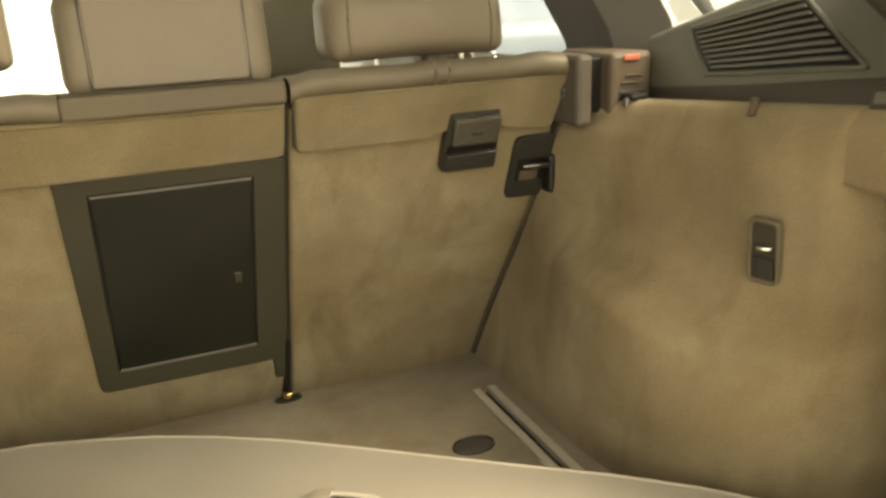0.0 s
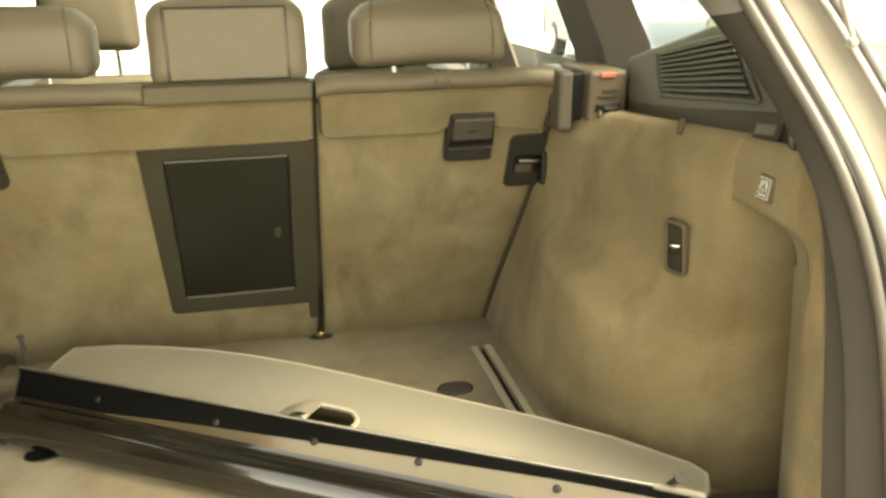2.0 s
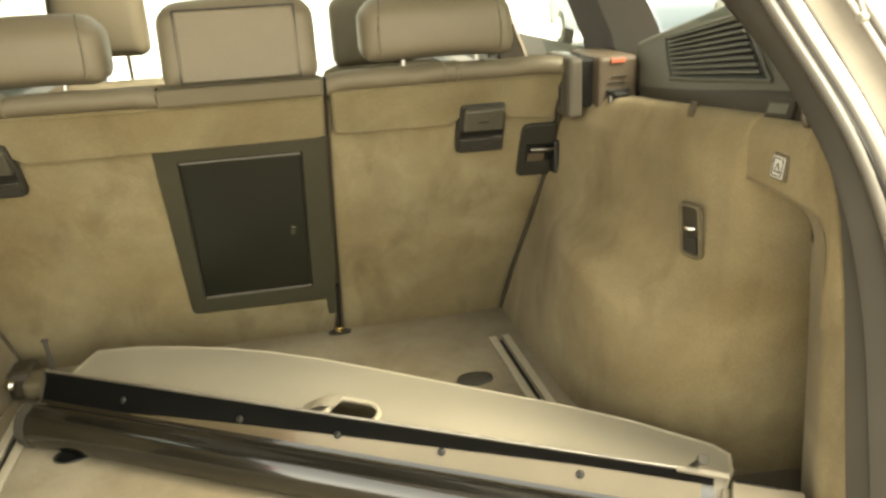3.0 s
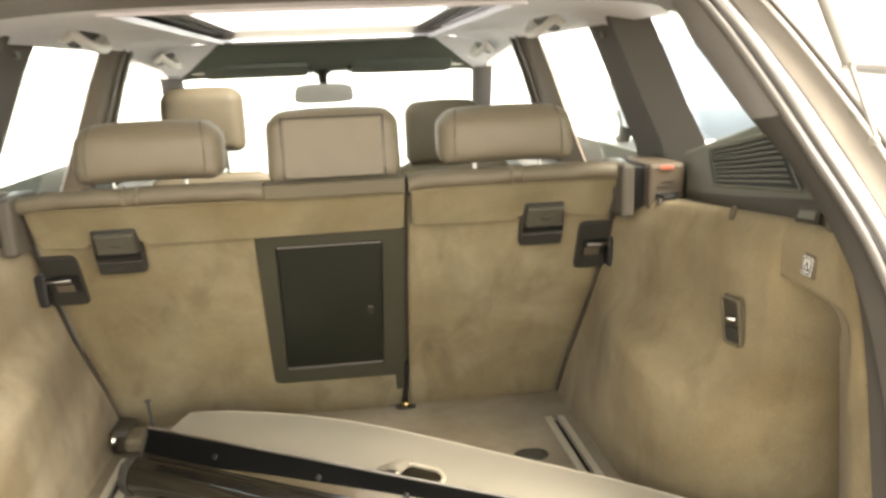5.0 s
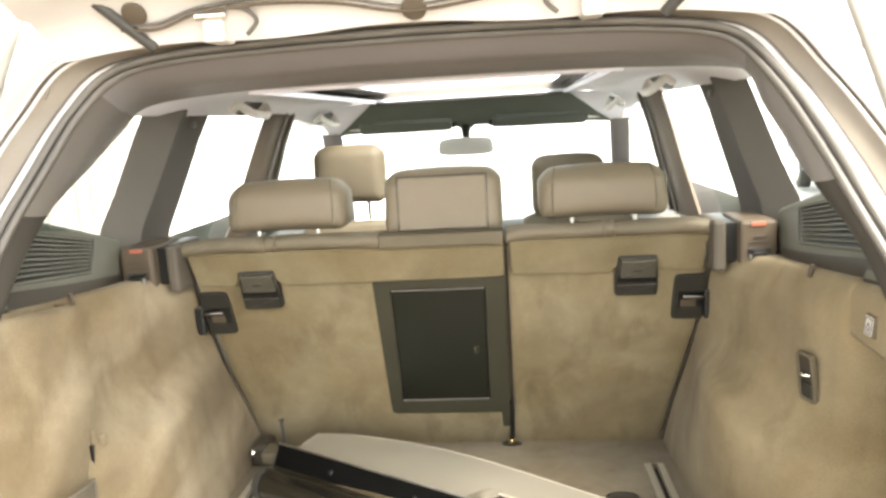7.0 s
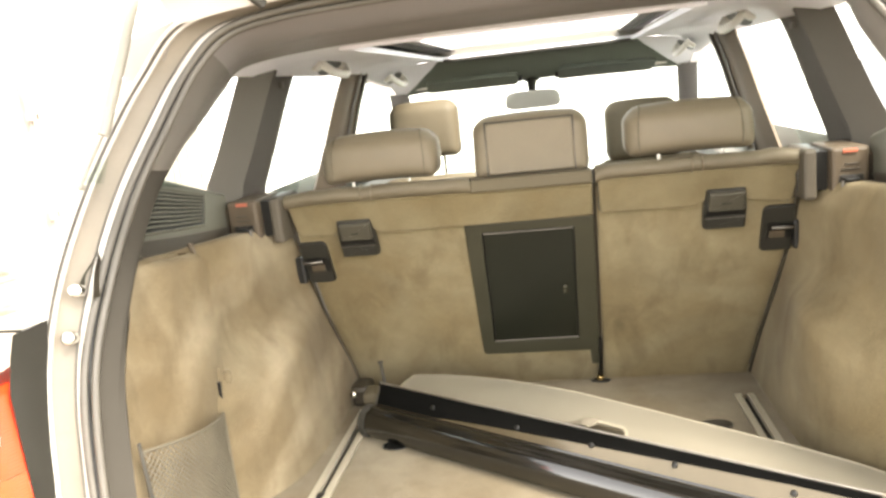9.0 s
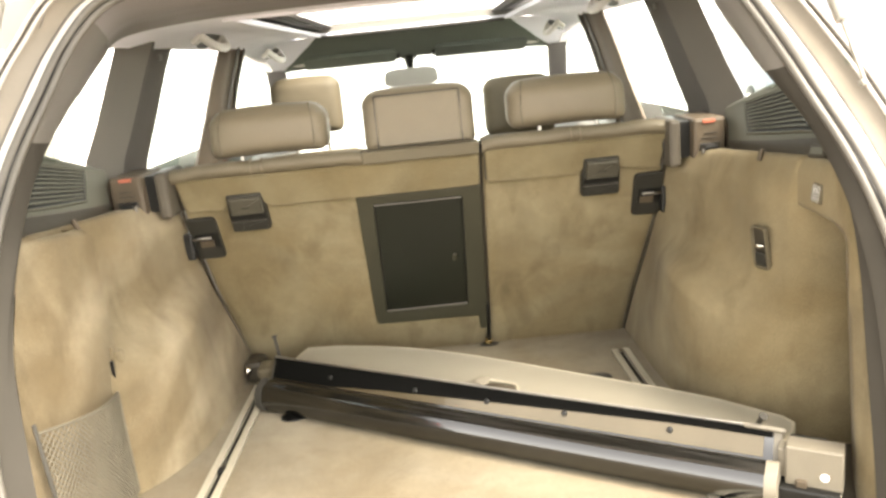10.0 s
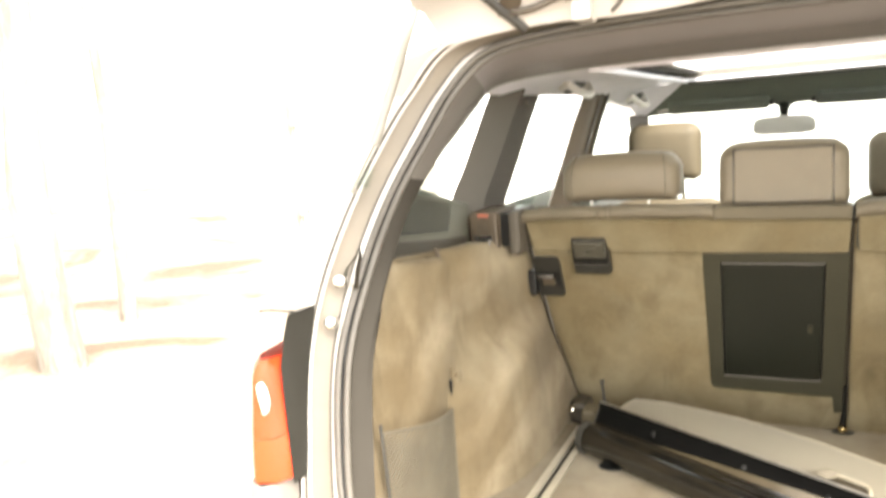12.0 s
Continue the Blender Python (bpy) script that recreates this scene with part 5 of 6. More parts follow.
# windscreen and dashboard
ws = bmesh.new()
ws.faces.new([ws.verts.new(p) for p in ((-0.64, 1.62, 1.56), (0.64, 1.62, 1.56), (0.74, 2.30, 0.98), (-0.74, 2.30, 0.98))])
thicken(ws, 0.005)
part("windscreen", ws, M_GLASS, car, "clear windscreen", smooth=False).visible_shadow = False
dash = [[Vector((x, y, z)) for y, z in ((1.62, 0.75), (1.60, 0.98), (1.66, 1.04), (1.85, 1.07), (2.30, 1.0))] for x in np.linspace(-0.74, 0.74, 9)]
part("dashboard", loft(dash), M_PLASTIC, car, "dark dashboard")
part("bonnet", brick((-0.78, 2.30, 0.60), (0.78, 3.4, 0.98), 0.06, segs=3), M_PAINT, car, "silver bonnet")
part("cabin_floor", brick((-0.78, 0.10, 0.36), (0.78, 2.3, 0.42), 0.01), M_PLASTIC, car)
part("bumper", brick((-0.90, -1.10, 0.32), (0.90, -0.98, 0.665), 0.05, segs=3), M_PAINT, car, "silver rear bumper")

for s in (-1, 1):
    rings = [[Vector((s * x, y, z)) for x, y in ((0.800, -0.985), (0.806, -1.035), (0.826, -1.058 - o), (0.860, -1.040 - o), (0.884, -0.985), (0.900, -0.86), (0.90, -0.70))] for z, o in ((0.935, 0.0), (0.925, 0.008), (0.80, 0.018), (0.70, 0.025), (0.55, 0.02), (0.40, 0.0))]
    part("rear_corner", loft(rings), M_PAINT, car, "silver body corner below the tail lamp")

# headliner with the sunroof opening
head = thing("ceiling", "pale grey cloth headliner with a glass sunroof", "headliner", kind="structure")
HX = 0.66
bm = plate(rounded([(-HX, -0.325), (HX, -0.325), (HX, 1.62), (-HX, 1.62)], 0.01), (rounded([(-0.405, -0.18), (0.405, -0.18), (0.405, 1.35), (-0.405, 1.35)], 0.03),), 0.010, Matrix.Translation((0, 0, 1.662)), 0)
part("cloth", bm, M_HEADLINER, head, smooth=False)
for s in (-1, 1):
    rings = []
    for y in np.linspace(-0.30, 1.60, 12):
        dz = -0.05 * smooth01((y - 0.9) / 0.7)
        rings.append([Vector((s * 0.52, y, 1.661)), Vector((s * 0.60, y, 1.656 + dz * 0.4)), Vector((s * 0.645, y, 1.643 + dz)), Vector((s * 0.675, y, 1.622 + dz)), Vector((s * 0.70, y, 1.625 + dz))])
    part("side_cove", loft(rings), M_HEADLINER, head)
fr = rounded([(-0.425, -0.20), (0.425, -0.20), (0.425, 1.37), (-0.425, 1.37)], 0.035)
fi = rounded([(-0.400, -0.175), (0.400, -0.175), (0.400, 1.345), (-0.400, 1.345)], 0.03)
part("sunroof_frame", plate(fr, (fi,), 0.012, Matrix.Translation((0, 0, 1.656)), 0.004), M_HEADLINER, head, "cloth-covered sunroof frame")
part("roof_reveal", plate(rounded([(-0.44, -0.21), (0.44, -0.21), (0.44, 1.46), (-0.44, 1.46)], 0.01), (rounded([(-0.345, -0.10), (0.345, -0.10), (0.345, 1.40), (-0.345, 1.40)], 0.03),), 0.006, Matrix.Translation((0, 0, 1.695)), 0.002), M_OPENTOP, head, "pale reveal round the sunroof glass")
for s in (-1, 1):
    part("sunroof_rail", brick((s * 0.385 - 0.005, -0.15, 1.686), (s * 0.385 + 0.005, 1.33, 1.6955), 0.003), M_DARKRUB, head, "dark side rail of the sunroof")
part("sunroof_lip", brick((-0.395, 1.335, 1.648), (0.395, 1.372, 1.662), 0.004), M_DARKRUB, head, "dark front lip of the sunroof")
HEADER = [(1.36, 1.662, 0.030, 4, 0.42), (1.40, 1.640, 0.040, 4, 0.455), (1.45, 1.612, 0.036, 4, 0.505), (1.50, 1.585, 0.030, 3, 0.550), (1.56, 1.558, 0.024, 3, 0.600), (1.60, 1.540, 0.020, 3, 0.628)]
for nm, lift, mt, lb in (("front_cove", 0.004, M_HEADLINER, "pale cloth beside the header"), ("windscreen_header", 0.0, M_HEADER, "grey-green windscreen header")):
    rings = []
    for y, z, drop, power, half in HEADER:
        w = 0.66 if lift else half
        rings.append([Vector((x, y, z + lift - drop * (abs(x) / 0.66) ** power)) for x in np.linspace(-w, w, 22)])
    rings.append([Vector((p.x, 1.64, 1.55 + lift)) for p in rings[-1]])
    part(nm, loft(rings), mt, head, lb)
for s in (-1, 1):
    vis = thing("sun_visor", "dark grey-green sun visor folded against the windscreen header", "sun visor", group="sun visors")
    bm = plate(rounded([(-0.215, -0.055), (0.205, -0.060), (0.215, 0.045), (-0.205, 0.055)], 0.025), (), 0.016, basis((s * 0.300, 1.538, 1.560), (1, 0, -0.03 * s), (0, -0.42, -0.91)), 0.006)
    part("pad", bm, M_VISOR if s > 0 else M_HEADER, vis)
    part("pivot", tube([(s * 0.500, 1.545, 1.550), (s * 0.555, 1.550, 1.552), (s * 0.585, 1.55, 1.565)], 0.008, 8), M_HANDLE, vis, "pale visor pivot")
    part("clip", brick((s * 0.085 - 0.012, 1.555, 1.535), (s * 0.085 + 0.012, 1.580, 1.562), 0.004), M_PLASTIC, vis)
gl = bmesh.new()
gl.faces.new([gl.verts.new(p) for p in ((-0.42, -0.20, 1.715), (0.42, -0.20, 1.715), (0.42, 1.37, 1.705), (-0.42, 1.37, 1.705))])
thicken(gl, 0.005)
part("sunroof_glass", gl, M_ROOFGLASS, head, "clear sunroof glass", smooth=False).visible_shadow = False
for s in (-1, 1):
    for y, z in ((0.32, 1.643), (1.25, 1.605)):
        gh = tagged(part("grab_handle", tube(spline([(s * 0.592, y - 0.115, z + 0.012), (s * 0.572, y - 0.095, z - 0.010), (s * 0.560, y - 0.045, z - 0.024), (s * 0.558, y + 0.045, z - 0.024), (s * 0.572, y + 0.095, z - 0.010), (s * 0.592, y + 0.115, z + 0.012)], 5), 0.010, 10, squash=1.3), M_HANDLE),
                    "pale grab handle folded against the headliner", "handle", group="grab handles")
        HB = basis((s * 0.598, y, z + 0.002), (0, 1, 0), (-s * 0.62, 0, -0.78))
        part("recess", plate([(0.094 * math.cos(a), 0.036 * math.sin(a)) for a in np.linspace(0, 2 * math.pi, 24, endpoint=False)], (), 0.003, HB), M_BLACK, gh, "dark hollow behind the handle")
        for dy in (-0.115, 0.115):
            part("handle_socket", brick((dy - 0.026, -0.018, -0.004), (dy + 0.026, 0.018, 0.010), 0.006, m=HB), M_HANDLE, gh, "pale end cap")

# mirror
mr = thing("rear_view_mirror", "grey interior rear-view mirror on the windscreen", "mirror")
mb = [[Vector((-0.032 + (0.122 - 0.010 * math.sin(a)) * k * math.copysign(abs(math.cos(a)) ** 0.45, math.cos(a)), 1.50 + yy, 1.452 + 0.040 * k * math.copysign(abs(math.sin(a)) ** 0.5, math.sin(a)))) for a in np.linspace(0, 2 * math.pi, 24, endpoint=False)] for k, yy in ((0.9, -0.006), (1.0, 0.0), (0.95, 0.015), (0.6, 0.035))]
part("housing", loft(mb, closed=True, caps=True), M_MIRROR, mr)
part("stem", tube([(-0.034, 1.53, 1.465), (-0.034, 1.58, 1.51), (-0.034, 1.62, 1.552)], [0.016, 0.020, 0.028], 10), M_PLASTIC, mr)
part("mount", brick((-0.072, 1.60, 1.530), (0.004, 1.66, 1.585), 0.012), M_PLASTIC, mr, "dark mount on the windscreen")

# ---------------------------------------------------------------- tailgate and struts
tg = thing("tailgate", "raised silver tailgate seen from its inner side", "tailgate")
prof = [(-0.625, 1.735), (-0.640, 1.765), (-0.665, 1.800), (-0.70, 1.812), (-0.74, 1.835), (-0.80, 1.875), (-1.0, 2.00), (-1.2, 2.11), (-1.42, 2.23)]
rings = []
for k, (y, z) in enumerate(prof):
    w = (0.60, 0.61, 0.62, 0.62, 0.63, 0.65, 0.68, 0.70, 0.68)[k]
    rings.append([Vector((x * w, y, z + 0.012 * math.cos(x * 9) * (1 if k == 3 else 0.4) - 0.02 * x * x)) for x in np.linspace(-1, 1, 25)])
part("inner_panel", thicken(loft(rings), 0.006), M_INNERPAINT, tg)
for s in (-1, 1):
    part("edge_rubber", tube([Vector((s * (0.425 + 0.13 * u + 0.05 * u * u), -0.628 - 0.10 * u, 1.722 + 0.13 * u + 0.06 * u * u)) for u in np.linspace(0, 1.5, 9)], 0.010, 8), M_DARKRUB, tg, "dark rubber strip")
    hg = part("hinge", brick((s * 0.310 - 0.018, -0.660, 1.722), (s * 0.310 + 0.018, -0.60, 1.762), 0.006), M_INNERPAINT, tg, "painted steel hinge")
    part("hinge_pin", tube([(s * 0.310 - 0.026, -0.662, 1.764), (s * 0.310 + 0.026, -0.662, 1.764)], 0.006, 8), M_CHROME, hg)
    part("cable", tube(spline([(s * 0.28, -0.668, 1.775), (s * 0.25, -0.665, 1.770), (s * 0.235, -0.655, 1.752), (s * 0.255, -0.650, 1.732)], 5), 0.004, 6), M_TRIM, tg)
    part("grommet", disc(0.021, 0.006, basis((s * 0.440, -0.660, 1.777), (1, 0, 0), (0, -0.81, -0.58)), 20, 0.003), M_BROWNP, tg, "round rubber plug")
part("grommet", disc(0.021, 0.006, basis((0.025, -0.650, 1.755), (1, 0, 0), (0, -0.81, -0.58)), 20, 0.003), M_BROWNP, tg, "round rubber plug")
for dz, r, mt in ((0.0, 0.003, M_BROWNP), (0.009, 0.0028, M_TRIM)):
    part("harness", tube(spline([(-0.470, -0.652, 1.752 + dz), (-0.405, -0.655, 1.750 + dz), (-0.33, -0.664, 1.768 + dz), (-0.22, -0.672, 1.775 + dz), (-0.10, -0.668, 1.768 + dz), (0.01, -0.655, 1.750 + dz), (0.12, -0.662, 1.758 + dz), (0.22, -0.672, 1.770 + dz), (0.33, -0.664, 1.760 + dz), (0.41, -0.655, 1.742 + dz)], 6), r, 6), mt, tg, "cable harness along the tailgate")
for s in (-1, 1):
    gs = thing("gas_strut", "grey gas strut holding the raised tailgate", "strut", group="tailgate struts")
    a, b, e = (Vector((0.720, -0.790, 1.519)), Vector((0.680, -0.655, 1.779)), Vector((0.735, -0.835, 1.420))) if s > 0 else (Vector((-0.700, -0.767, 1.525)), Vector((-0.655, -0.690, 1.720)), Vector((-0.715, -0.840, 1.445)))
    d = (b - a).normalized()
    part("cylinder", tube([a, a + d * 0.36], 0.011, 12), M_STRUT, gs, "grey strut cylinder")
    part("rod", tube([e, a + d * 0.01], 0.0035, 8), M_STRUT, gs, "thin piston rod")
    part("ball_joint", disc(0.006, 0.010, basis(e, (0, 0, 1), (-s, -0.3, 0)), 12, 0.003), M_STRUT, gs)

# ---------------------------------------------------------------- tail lamps
for s in (-1, 1):
    tl = thing("tail_lamp", "red tail lamp with orange and white sections at the car's corner", "tail lamp", group="tail lamps")

    def lamp_ring(z):
        k = smooth01((z - 0.93) / 0.24)
        return [Vector((s * x, y, z)) for x, y in ((lerp(0.790, 0.812, k), -1.010 + 0.02 * k), (lerp(0.803, 0.822, k), -1.040 + 0.02 * k), (0.842, -1.052 + 0.025 * k), (0.872, -1.022 + 0.03 * k), (0.886, -0.95 + 0.03 * k), (0.896, -0.87 + 0.03 * k))]
    for nm, za, zb, mt, lb in (("lens", 0.938, 1.018, M_LORANGE, "orange indicator lens"), ("lens", 1.019, 1.160, M_LRED, "red lens")):
        part(nm, loft([[p + Vector((-s * 0.022 * max(0.0, (z - 1.12) / 0.04) ** 2 * (j / 5), 0.012 * max(0.0, (z - 1.12) / 0.04) ** 2, 0)) for j, p in enumerate(lamp_ring(z))] for z in np.linspace(za, zb, 9)]), mt, tl, lb)
    part("reversing_lens", disc(0.020, 0.006, basis((s * 0.824, -1.026, 1.092), (1, 0, 0), (s * 0.25, -1, 0)) @ Matrix.Diagonal((0.85, 1.5, 1, 1)), 20, 0.002), M_LWHITE, tl, "white reversing lens")
    part("bezel", loft([[Vector((s * x, y + 0.02 * k, z)) for x, y in ((0.787, -0.93), (0.788, -0.975), (o - 0.008, -1.010), (o, -0.975))] for z, k, o in ((0.925, 0, 0.797), (0.98, 0.3, 0.801), (1.07, 0.7, 0.809), (1.14, 1.0, 0.814), (1.20, 1.4, 0.806), (1.235, 1.8, 0.799))], closed=True, caps=True), M_PLASTIC, tl, "dark strip beside the lamp")
    part("bezel_lip", tube([(s * 0.790, -0.955, 1.236), (s * 0.84, -0.965, 1.240), (s * 0.862, -0.965, 1.237)], 0.003, 6), M_PLASTIC, tl)

# ---------------------------------------------------------------- luggage cover cassette, lying across the floor
AX = Vector((0.857, -0.515, 0)).normalized()
PX = Vector((-0.515, -0.857, 0)).normalized()


def cas(l, p, z):
    """A point of the cassette: along it, across it towards the boot sill, and up."""
    return Vector((-0.410, -0.246, FLOOR)) + AX * l + PX * p + Vector((0, 0, z))


LEN = 1.165
cs = thing("luggage_cover_cassette", "black metal luggage cover cassette lying across the boot floor", "luggage cover")
CP = [(-0.006, 0.100), (-0.004, 0.112), (0.002, 0.114), (0.0035, 0.108), (0.004, 0.100), (0.022, 0.069), (0.027, 0.0632), (0.034, 0.066), (0.044, 0.0755), (0.052, 0.0780), (0.060, 0.0755), (0.066, 0.071), (0.073, 0.070), (0.080, 0.064), (0.087, 0.050), (0.090, 0.034), (0.084, 0.016), (0.076, 0.006), (0.05, 0.003), (0.01, 0.003), (-0.004, 0.01), (-0.006, 0.05)]
part("housing", loft([[cas(l, p, z) for p, z in CP] for l in np.linspace(0, LEN, 12)], closed=True, caps=True), M_CASE, cs, "black polished metal housing")


def face_top(l):
    """Painted reflection, a long bronze wedge: starts a third of the way along, widens."""
    return lerp(0.0705, 0.1000, max(0.0, min(1.0, (l - 0.20) / 0.80)) ** 0.75)


def face_p(z):
    """How far the leaning face stands out at a height."""
    return lerp(0.0228, 0.0045, (z - 0.069) / 0.0315)


part("face", loft([[cas(l, face_p(z) + 0.0014, z) for z in [lerp(0.069, face_top(l), k) for k in (0, 0.25, 0.5, 0.75, 1)]] for l in np.linspace(0.20, LEN - 0.016, 16)]), M_CASEREFLECT, cs, "bronze wedge on the housing, coloured in for a reflection")
# below the slot itself, black stands in for the face's dark reflection
part("blind_slot", loft([[cas(l, p, z) for p, z in ((0.0030, 0.1135), (0.0052, 0.1085), (0.0062, 0.1030), (face_p(face_top(l)) + 0.0022, face_top(l)), (face_p(face_top(l)), face_top(l) - 0.001), (0.0, 0.1))] for l in np.linspace(0.002, LEN - 0.002, 20)], closed=True, caps=True), M_FLANGE, cs, "matt black slot of the blind, spread down for the face's dark reflection")
part("flange_edge", tube([cas(0.0, 0.0, 0.116), cas(LEN * 0.5, 0.0, 0.116), cas(LEN, 0.0, 0.116)], 0.0026, 8), M_EDGE, cs, "bright metal edge")
for l in (0.18, 0.42, 0.60, 0.775, 0.985):
    part("bolt", disc(0.0060, 0.005, basis(cas(l, 0.0125, 0.088), tuple(AX), (-0.43, -0.72, 0.54)), 14, 0.002), M_BLACK, cs)
for l, mt in ((0.0, M_DARKRUB), (LEN, M_BEIGE)):
    part("end_cap", loft([[cas(l + d, 0.04 + (p - 0.04) * k, 0.058 + (z - 0.058) * k) for p, z in CP] for d, k in ((-0.006, 1.02), (-0.006, 1.05), (0.014, 1.05), (0.014, 1.0))], closed=True, caps=True), mt, cs, "moulded end cap")
PB = basis(cas(LEN + 0.022, 0.0, 0.0), tuple(AX), (0, 0, 1))
pl = part("end_plug", brick((0.0, -0.045, 0.036), (0.090, 0.0, 0.108), 0.003, m=PB), M_BEIGE, cs, "beige end plug of the cassette")
part("plug_screw", disc(0.007, 0.003, basis(cas(LEN + 0.084, 0.0445, 0.060), tuple(AX), tuple(PX)), 14, 0.001), M_WHITE, pl, "white screw cap")
part("plug_neck", brick((-0.012, -0.037, 0.045), (0.003, -0.004, 0.098), 0.003, m=PB), M_BEIGE, pl)
part("plug_foot", brick((-0.010, -0.060, 0.002), (0.088, -0.004, 0.037), 0.004, m=PB), M_BLACK, pl)
part("plug_bar", brick((0.034, -0.056, 0.026), (0.088, -0.044, 0.036), 0.002, m=PB), M_ALU, pl, "bright metal bar")
part("plug_clip", brick((0.018, -0.052, 0.036), (0.036, -0.043, 0.050), 0.002, m=PB), M_BROWNP, pl)
part("plug_slot", brick((0.004, -0.004, 0.107), (0.062, 0.001, 0.1095), 0.0005, m=PB), M_BLACK, pl)
part("edge_sleeve", tube([cas(LEN - 0.050, 0.0, 0.115), cas(LEN + 0.018, 0.0, 0.113)], 0.0055, 10), M_BEIGE, cs, "pale sleeve on the metal edge")
for (x, y, z), tip in (((-0.405, -0.222, 0.80), (-0.425, -0.172, 0.862)), ((0.566, -0.795, 0.80), (0.570, -0.842, 0.858))):
    pg = part("peg", tube([(x, y, z), tip], 0.0045, 8), M_PEG, cs, "dark steel peg with a flat head")
    part("peg_head", disc(0.0075, 0.003, basis(tip, (1, 0, 0), Vector(tip) - Vector((x, y, z))), 14), M_PEG, pg)
# cover panel joined to the cassette
EDGE = [(-0.385, -0.232), (-0.366, -0.165), (-0.350, -0.122), (-0.27, -0.130), (-0.179, -0.158), (-0.095, -0.190), (-0.012, -0.232), (0.085, -0.292), (0.184, -0.364), (0.329, -0.474), (0.465, -0.575), (0.559, -0.655), (0.645, -0.748), (0.655, -0.775), (0.640, -0.805), (0.600, -0.848)]
SLOT = rounded([(0.076, -0.496), (0.112, -0.447), (0.168, -0.486), (0.172, -0.520), (0.150, -0.548)], 0.012, 3)
cv = part("cover_panel", plate([(p[0], p[1]) for p in EDGE], (SLOT,), 0.006, Matrix.Translation((0, 0, 0.798)), 0.002), M_COVER, cs, "pale grey vinyl cover panel")
part("piping", tube([(x, y, 0.801) for x, y in EDGE], 0.0045, 6), M_PIPING, cv, "stitched edge of the panel")
part("pull_tab", loft([[Vector((x, y, z)) + d for d in (Vector((0, 0, 0)), Vector((0.012, 0.020, 0.002)), Vector((0.022, 0.036, -0.001)))] for x, y, z in ((0.036, -0.482, 0.806), (0.056, -0.484, 0.812), (0.074, -0.486, 0.818), (0.090, -0.482, 0.812), (0.100, -0.478, 0.806))]), M_BEIGE, cv, "pale fabric pull tab")
part("slot_rim", tube([(x, y, 0.804) for x, y in SLOT] + [(SLOT[0][0], SLOT[0][1], 0.804)], 0.0045, 6), M_PIPING, cv)
part("under_support", brick((0.20, -0.62, FLOOR + 0.001), (0.26, -0.56, 0.798), 0.01), M_BLACK, cs)

# seat hinge in the corner
hg = thing("seat_hinge", "black seat hinge bracket with a chrome knob in the corner", "hinge")
part("bracket", brick((-0.530, -0.135, FLOOR + 0.002), (-0.478, -0.055, 0.782), 0.014), M_STRIP, hg)
part("arm", brick((-0.482, -0.190, FLOOR + 0.03), (-0.440, -0.120, 0.785), 0.010), M_CENTRE, hg)
kn = bmesh.new()
bmesh.ops.create_uvsphere(kn, u_segments=14, v_segments=10, radius=0.011)
bmesh.ops.transform(kn, matrix=Matrix.Translation((-0.515, -0.150, 0.768)), verts=kn.verts[:])
part("knob", kn, M_CHROME, hg, "chrome knob")

# ---------------------------------------------------------------- trees and surroundings


def tree(x, y, h, r, seed, lean=0.0):
    rnd = random.Random(seed)
    t = thing("tree", "bare-trunked tree standing on sandy ground", "tree", group="trees by the car")
    pts = [Vector((x + lean * k * k + 0.05 * rnd.uniform(-1, 1), y + 0.05 * rnd.uniform(-1, 1), h * k)) for k in np.linspace(0, 1, 8)]
    pts[0].z = -0.1
    bm = tube(spline(pts, 3), [r * (1.35 - 0.7 * min(1, i * 0.12)) if i < 4 else r * (1.1 - 0.75 * i / 21) for i in range(22)], 12)
    part("trunk", bm, M_BARK, t)
    lb = bmesh.new()
    lf = bmesh.new()
    for k in range(9):
        z = h * rnd.uniform(0.45, 0.97)
        a = rnd.uniform(0, 2 * math.pi)
        ln = rnd.uniform(0.8, 2.2)
        p0 = Vector((x + lean * (z / h) ** 2, y, z))
        d = Vector((math.cos(a), math.sin(a), rnd.uniform(0.2, 0.7)))
        p1, p2 = p0 + d * ln * 0.5 + Vector((0, 0, 0.1)), p0 + d * ln
        tube([p0, p1, p2], [r * 0.3, r * 0.2, r * 0.06], 6, lb)
        for q in range(60):
            c = p0.lerp(p2, rnd.uniform(0.35, 1.1)) + Vector((rnd.gauss(0, 0.3), rnd.gauss(0, 0.3), rnd.gauss(0, 0.25)))
            e1, e2 = Vector((rnd.uniform(-1, 1), rnd.uniform(-1, 1), rnd.uniform(-1, 1))) * 0.10, Vector((rnd.uniform(-1, 1), rnd.uniform(-1, 1), rnd.uniform(-1, 1))) * 0.05
            lf.faces.new([lf.verts.new(c + v) for v in (e1, e2, -e1, -e2)])
    part("limbs", lb, M_BARK, t)
    part("crown", lf, M_TWIG, t, smooth=False)


for k, (x, y, h, r) in enumerate(((-4.84, 1.55, 9.0, 0.125), (-5.6, 2.9, 8.0, 0.06), (-16.0, 3.0, 10.0, 0.2), (-22.0, 12.0, 11.0, 0.2))):
    tree(x, y, h, r, 40 + k, lean=0.3 * (-1) ** k)


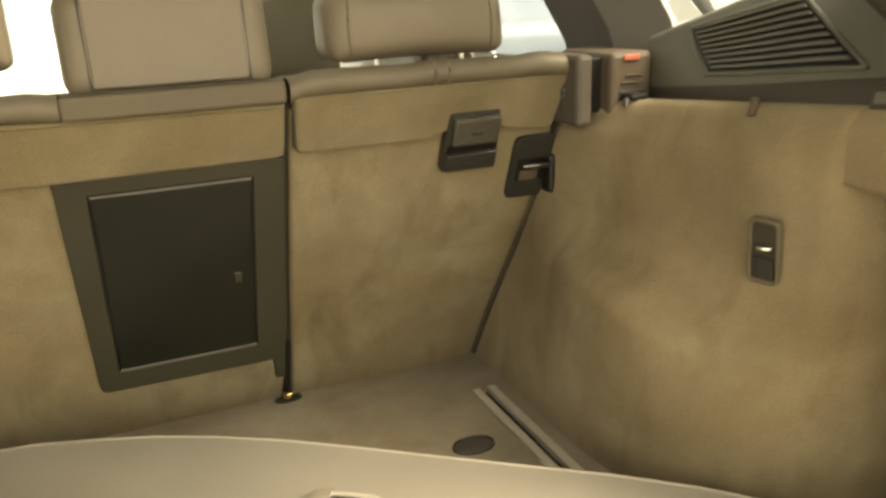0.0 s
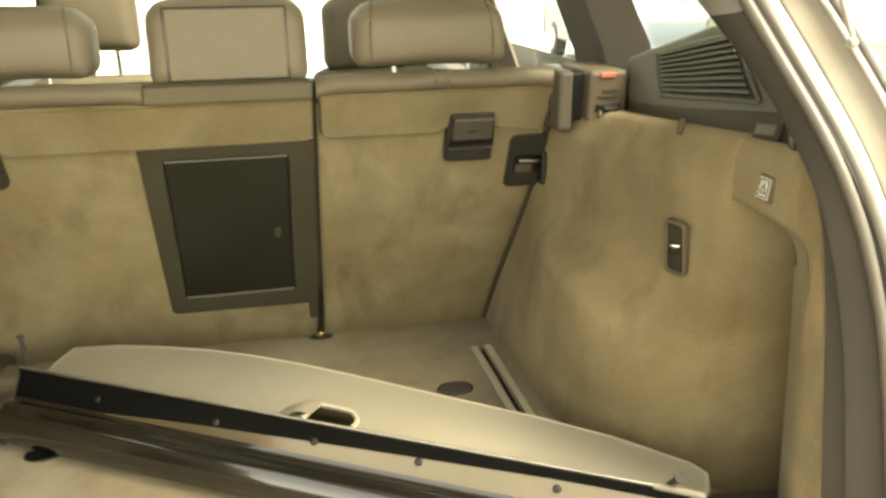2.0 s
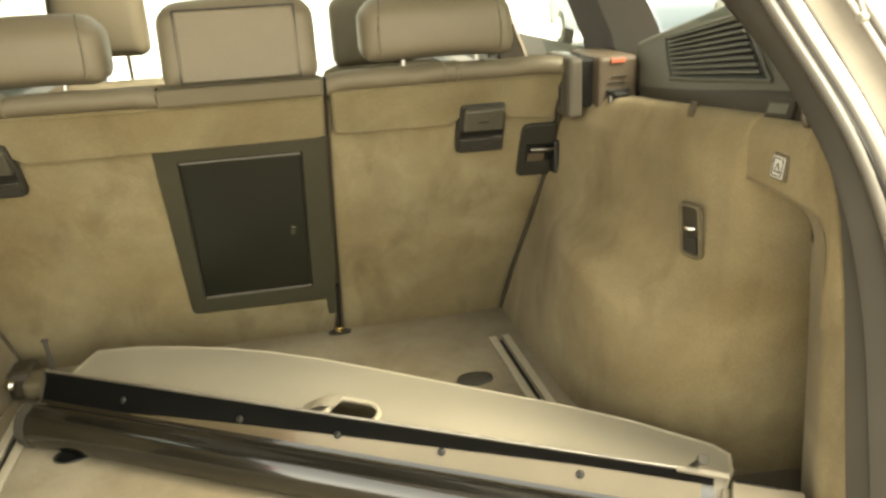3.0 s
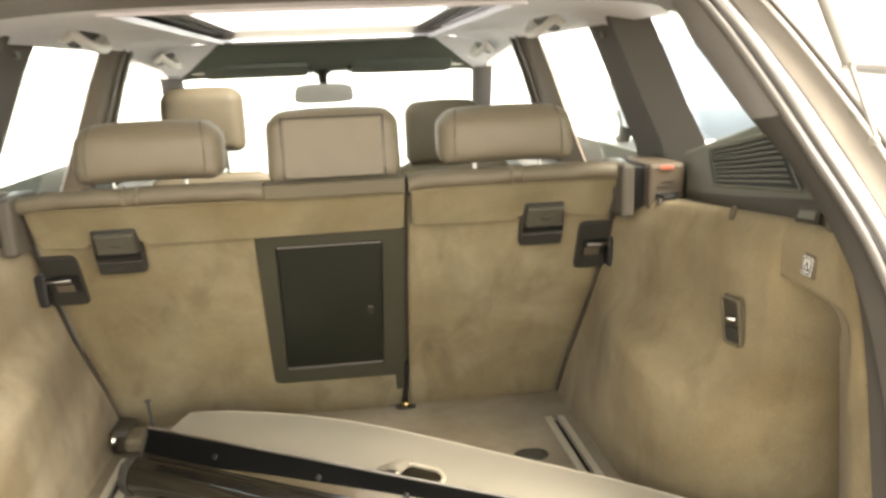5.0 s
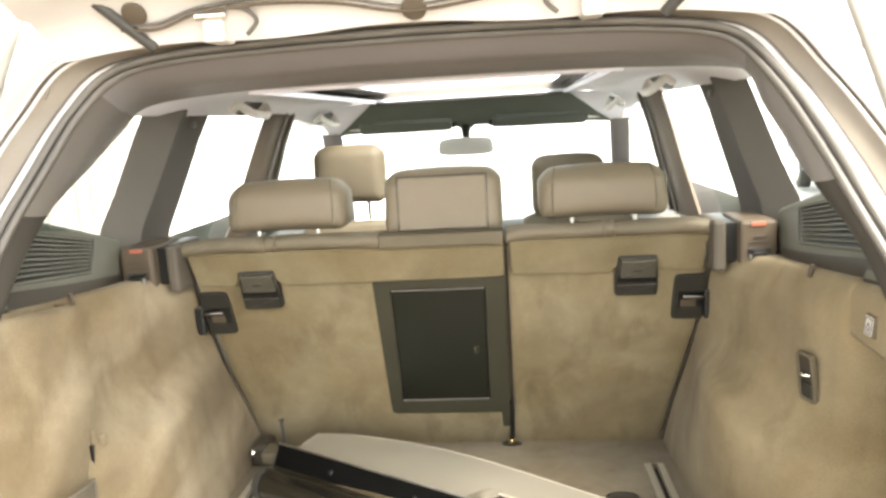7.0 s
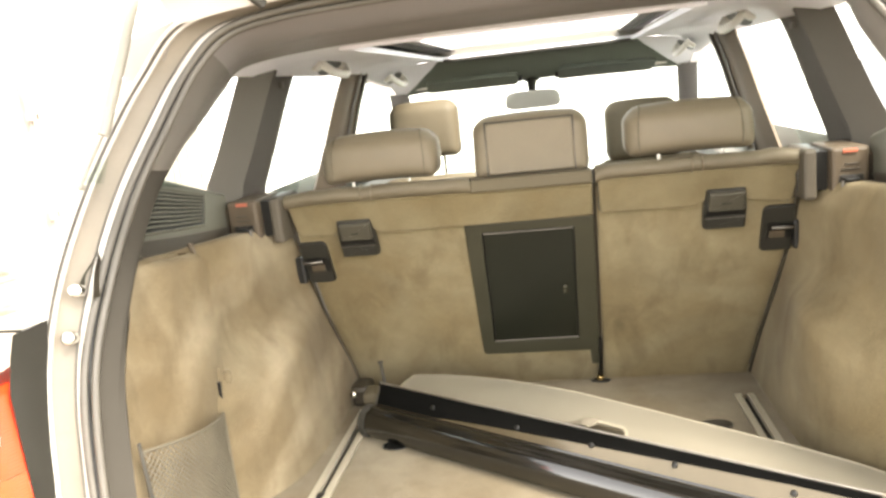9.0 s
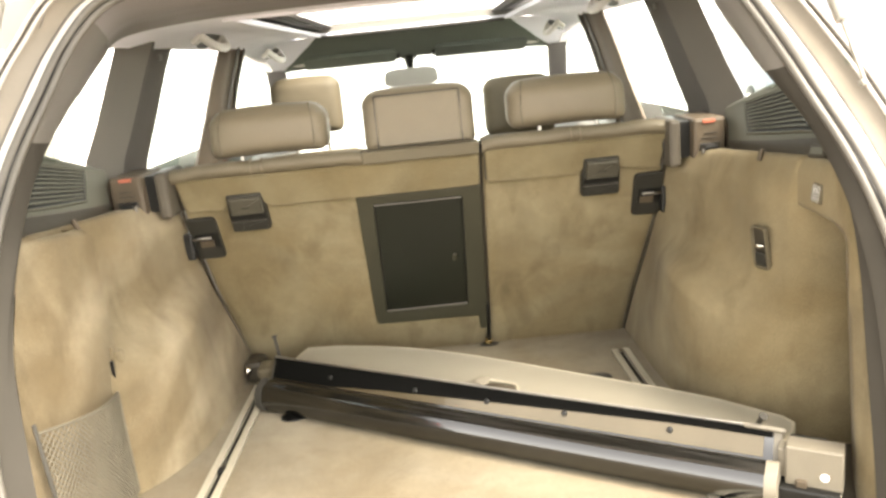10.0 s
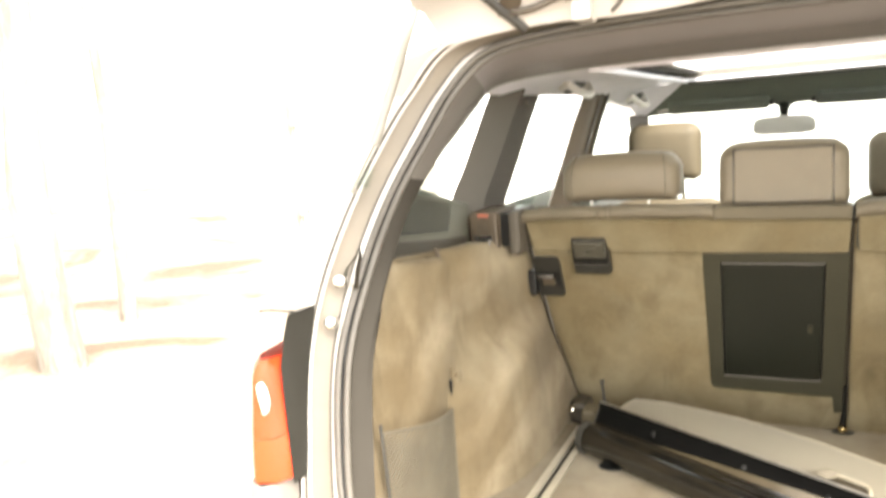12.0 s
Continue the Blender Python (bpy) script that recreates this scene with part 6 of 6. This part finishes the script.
def parked_car(x, y, turn, paint, label, tall=1.0):
    """A simple saloon at a distance."""
    pc = thing("parked_car", label, "car", group="parked cars")
    T = Matrix.Translation((x, y, 0)) @ Matrix.Rotation(turn, 4, "Z")
    prof = [(-2.1, 0.35), (-2.15, 0.65), (-1.9, 0.85), (-1.1, 0.92), (-0.4, 1.38), (0.7, 1.42), (1.45, 1.0), (2.05, 0.92), (2.15, 0.6), (2.1, 0.35)]
    rings = []
    for w, k in ((-0.84, 0.94), (-0.86, 1.0), (-0.6, 1.0), (0.6, 1.0), (0.86, 1.0), (0.84, 0.94)):
        rings.append([T @ Vector((px, w * (0.82 if pz > 1.1 else 1.0), 0.35 + (pz - 0.35) * k * tall)) for px, pz in prof])
    part("body", loft(rings, closed=True, caps=True), paint, pc)
    for s in (-1, 1):
        gl = bmesh.new()
        gl.faces.new([gl.verts.new(T @ Vector((px, s * 0.80, 0.35 + (pz - 0.35) * tall))) for px, pz in ((-0.85, 0.96), (-0.3, 1.30), (0.62, 1.34), (1.15, 1.0))])
        thicken(gl, 0.02)
        part("window", gl, M_MIRROR, pc, smooth=False)
        for wx in (-1.3, 1.3):
            wh = part("wheel", disc(0.32, 0.2, T @ basis((wx, s * 0.66, 0.32), (1, 0, 0), (0, s, 0)), 24, 0.04), M_DARKRUB, pc)
            part("rim", disc(0.2, 0.02, T @ basis((wx, s * 0.86, 0.32), (1, 0, 0), (0, s, 0)), 20, 0.01), M_CHROME, wh)


M_BLUEPAINT = mat("blue_grey_paint", (0.12, 0.14, 0.17), rough=0.4, vary=0.05, scale=2, coat=0.1)
parked_car(5.9, 10.9, 1.45, M_BLUEPAINT, "tall blue-grey parked car on sandy ground", 1.38)
parked_car(6.0, 5.2, 1.45, M_PAINT, "silver parked car on sandy ground")

# board fence on the far side of the yard
fence = thing("fence", "weathered pale upright board fence on posts", "fence")
rnd = random.Random(77)
fbd = brick((-0.014, -0.085, -0.05), (0.014, 0.085, 2.15), 0.004)
for k in range(22):
    fb = part("board", fbd.copy(), M_FENCE, fence)
    fb.matrix_world = Matrix.Translation((-6.1 + rnd.uniform(-0.01, 0.01), 6.6 + 0.185 * k, rnd.uniform(-0.04, 0.04))) @ Matrix.Rotation(rnd.uniform(-0.012, 0.012), 4, "X")
for z in (0.5, 1.7):
    part("rail", brick((-6.18, 6.4, z), (-6.13, 10.7, z + 0.09), 0.006), M_FENCE, fence)
for y in (6.5, 8.55, 10.6):
    part("post", brick((-6.28, y - 0.05, -0.1), (-6.18, y + 0.05, 2.2), 0.008), M_FENCE, fence)


def shed(x, y, turn):
    """A low building a good way off, with an orange fascia."""
    sh = thing("building", "low pale building with an orange fascia and dark windows", "building")
    T = Matrix.Translation((x, y, 0)) @ Matrix.Rotation(turn, 4, "Z")
    part("wall", brick((-6, -2.5, -0.1), (6, 2.5, 3.0), 0.02, m=T), M_WHITE, sh)
    part("roof", brick((-6.3, -2.8, 3.35), (6.3, 2.8, 3.5), 0.02, m=T), M_TRIM, sh)
    part("fascia", brick((-6.2, -2.7, 3.0), (6.2, 2.7, 3.35), 0.02, m=T), M_LORANGE, sh, "orange fascia board")
    for k in range(4):
        wn = part("window", brick((-4.6 + 2.6 * k, -2.56, 1.0), (-3.4 + 2.6 * k, -2.48, 2.2), 0.01, m=T), M_TRIM, sh)
        part("pane", brick((-4.5 + 2.6 * k, -2.58, 1.1), (-3.5 + 2.6 * k, -2.55, 2.1), 0.004, m=T), M_BLACK, wn)


shed(15.0, 8.5, math.radians(-62))
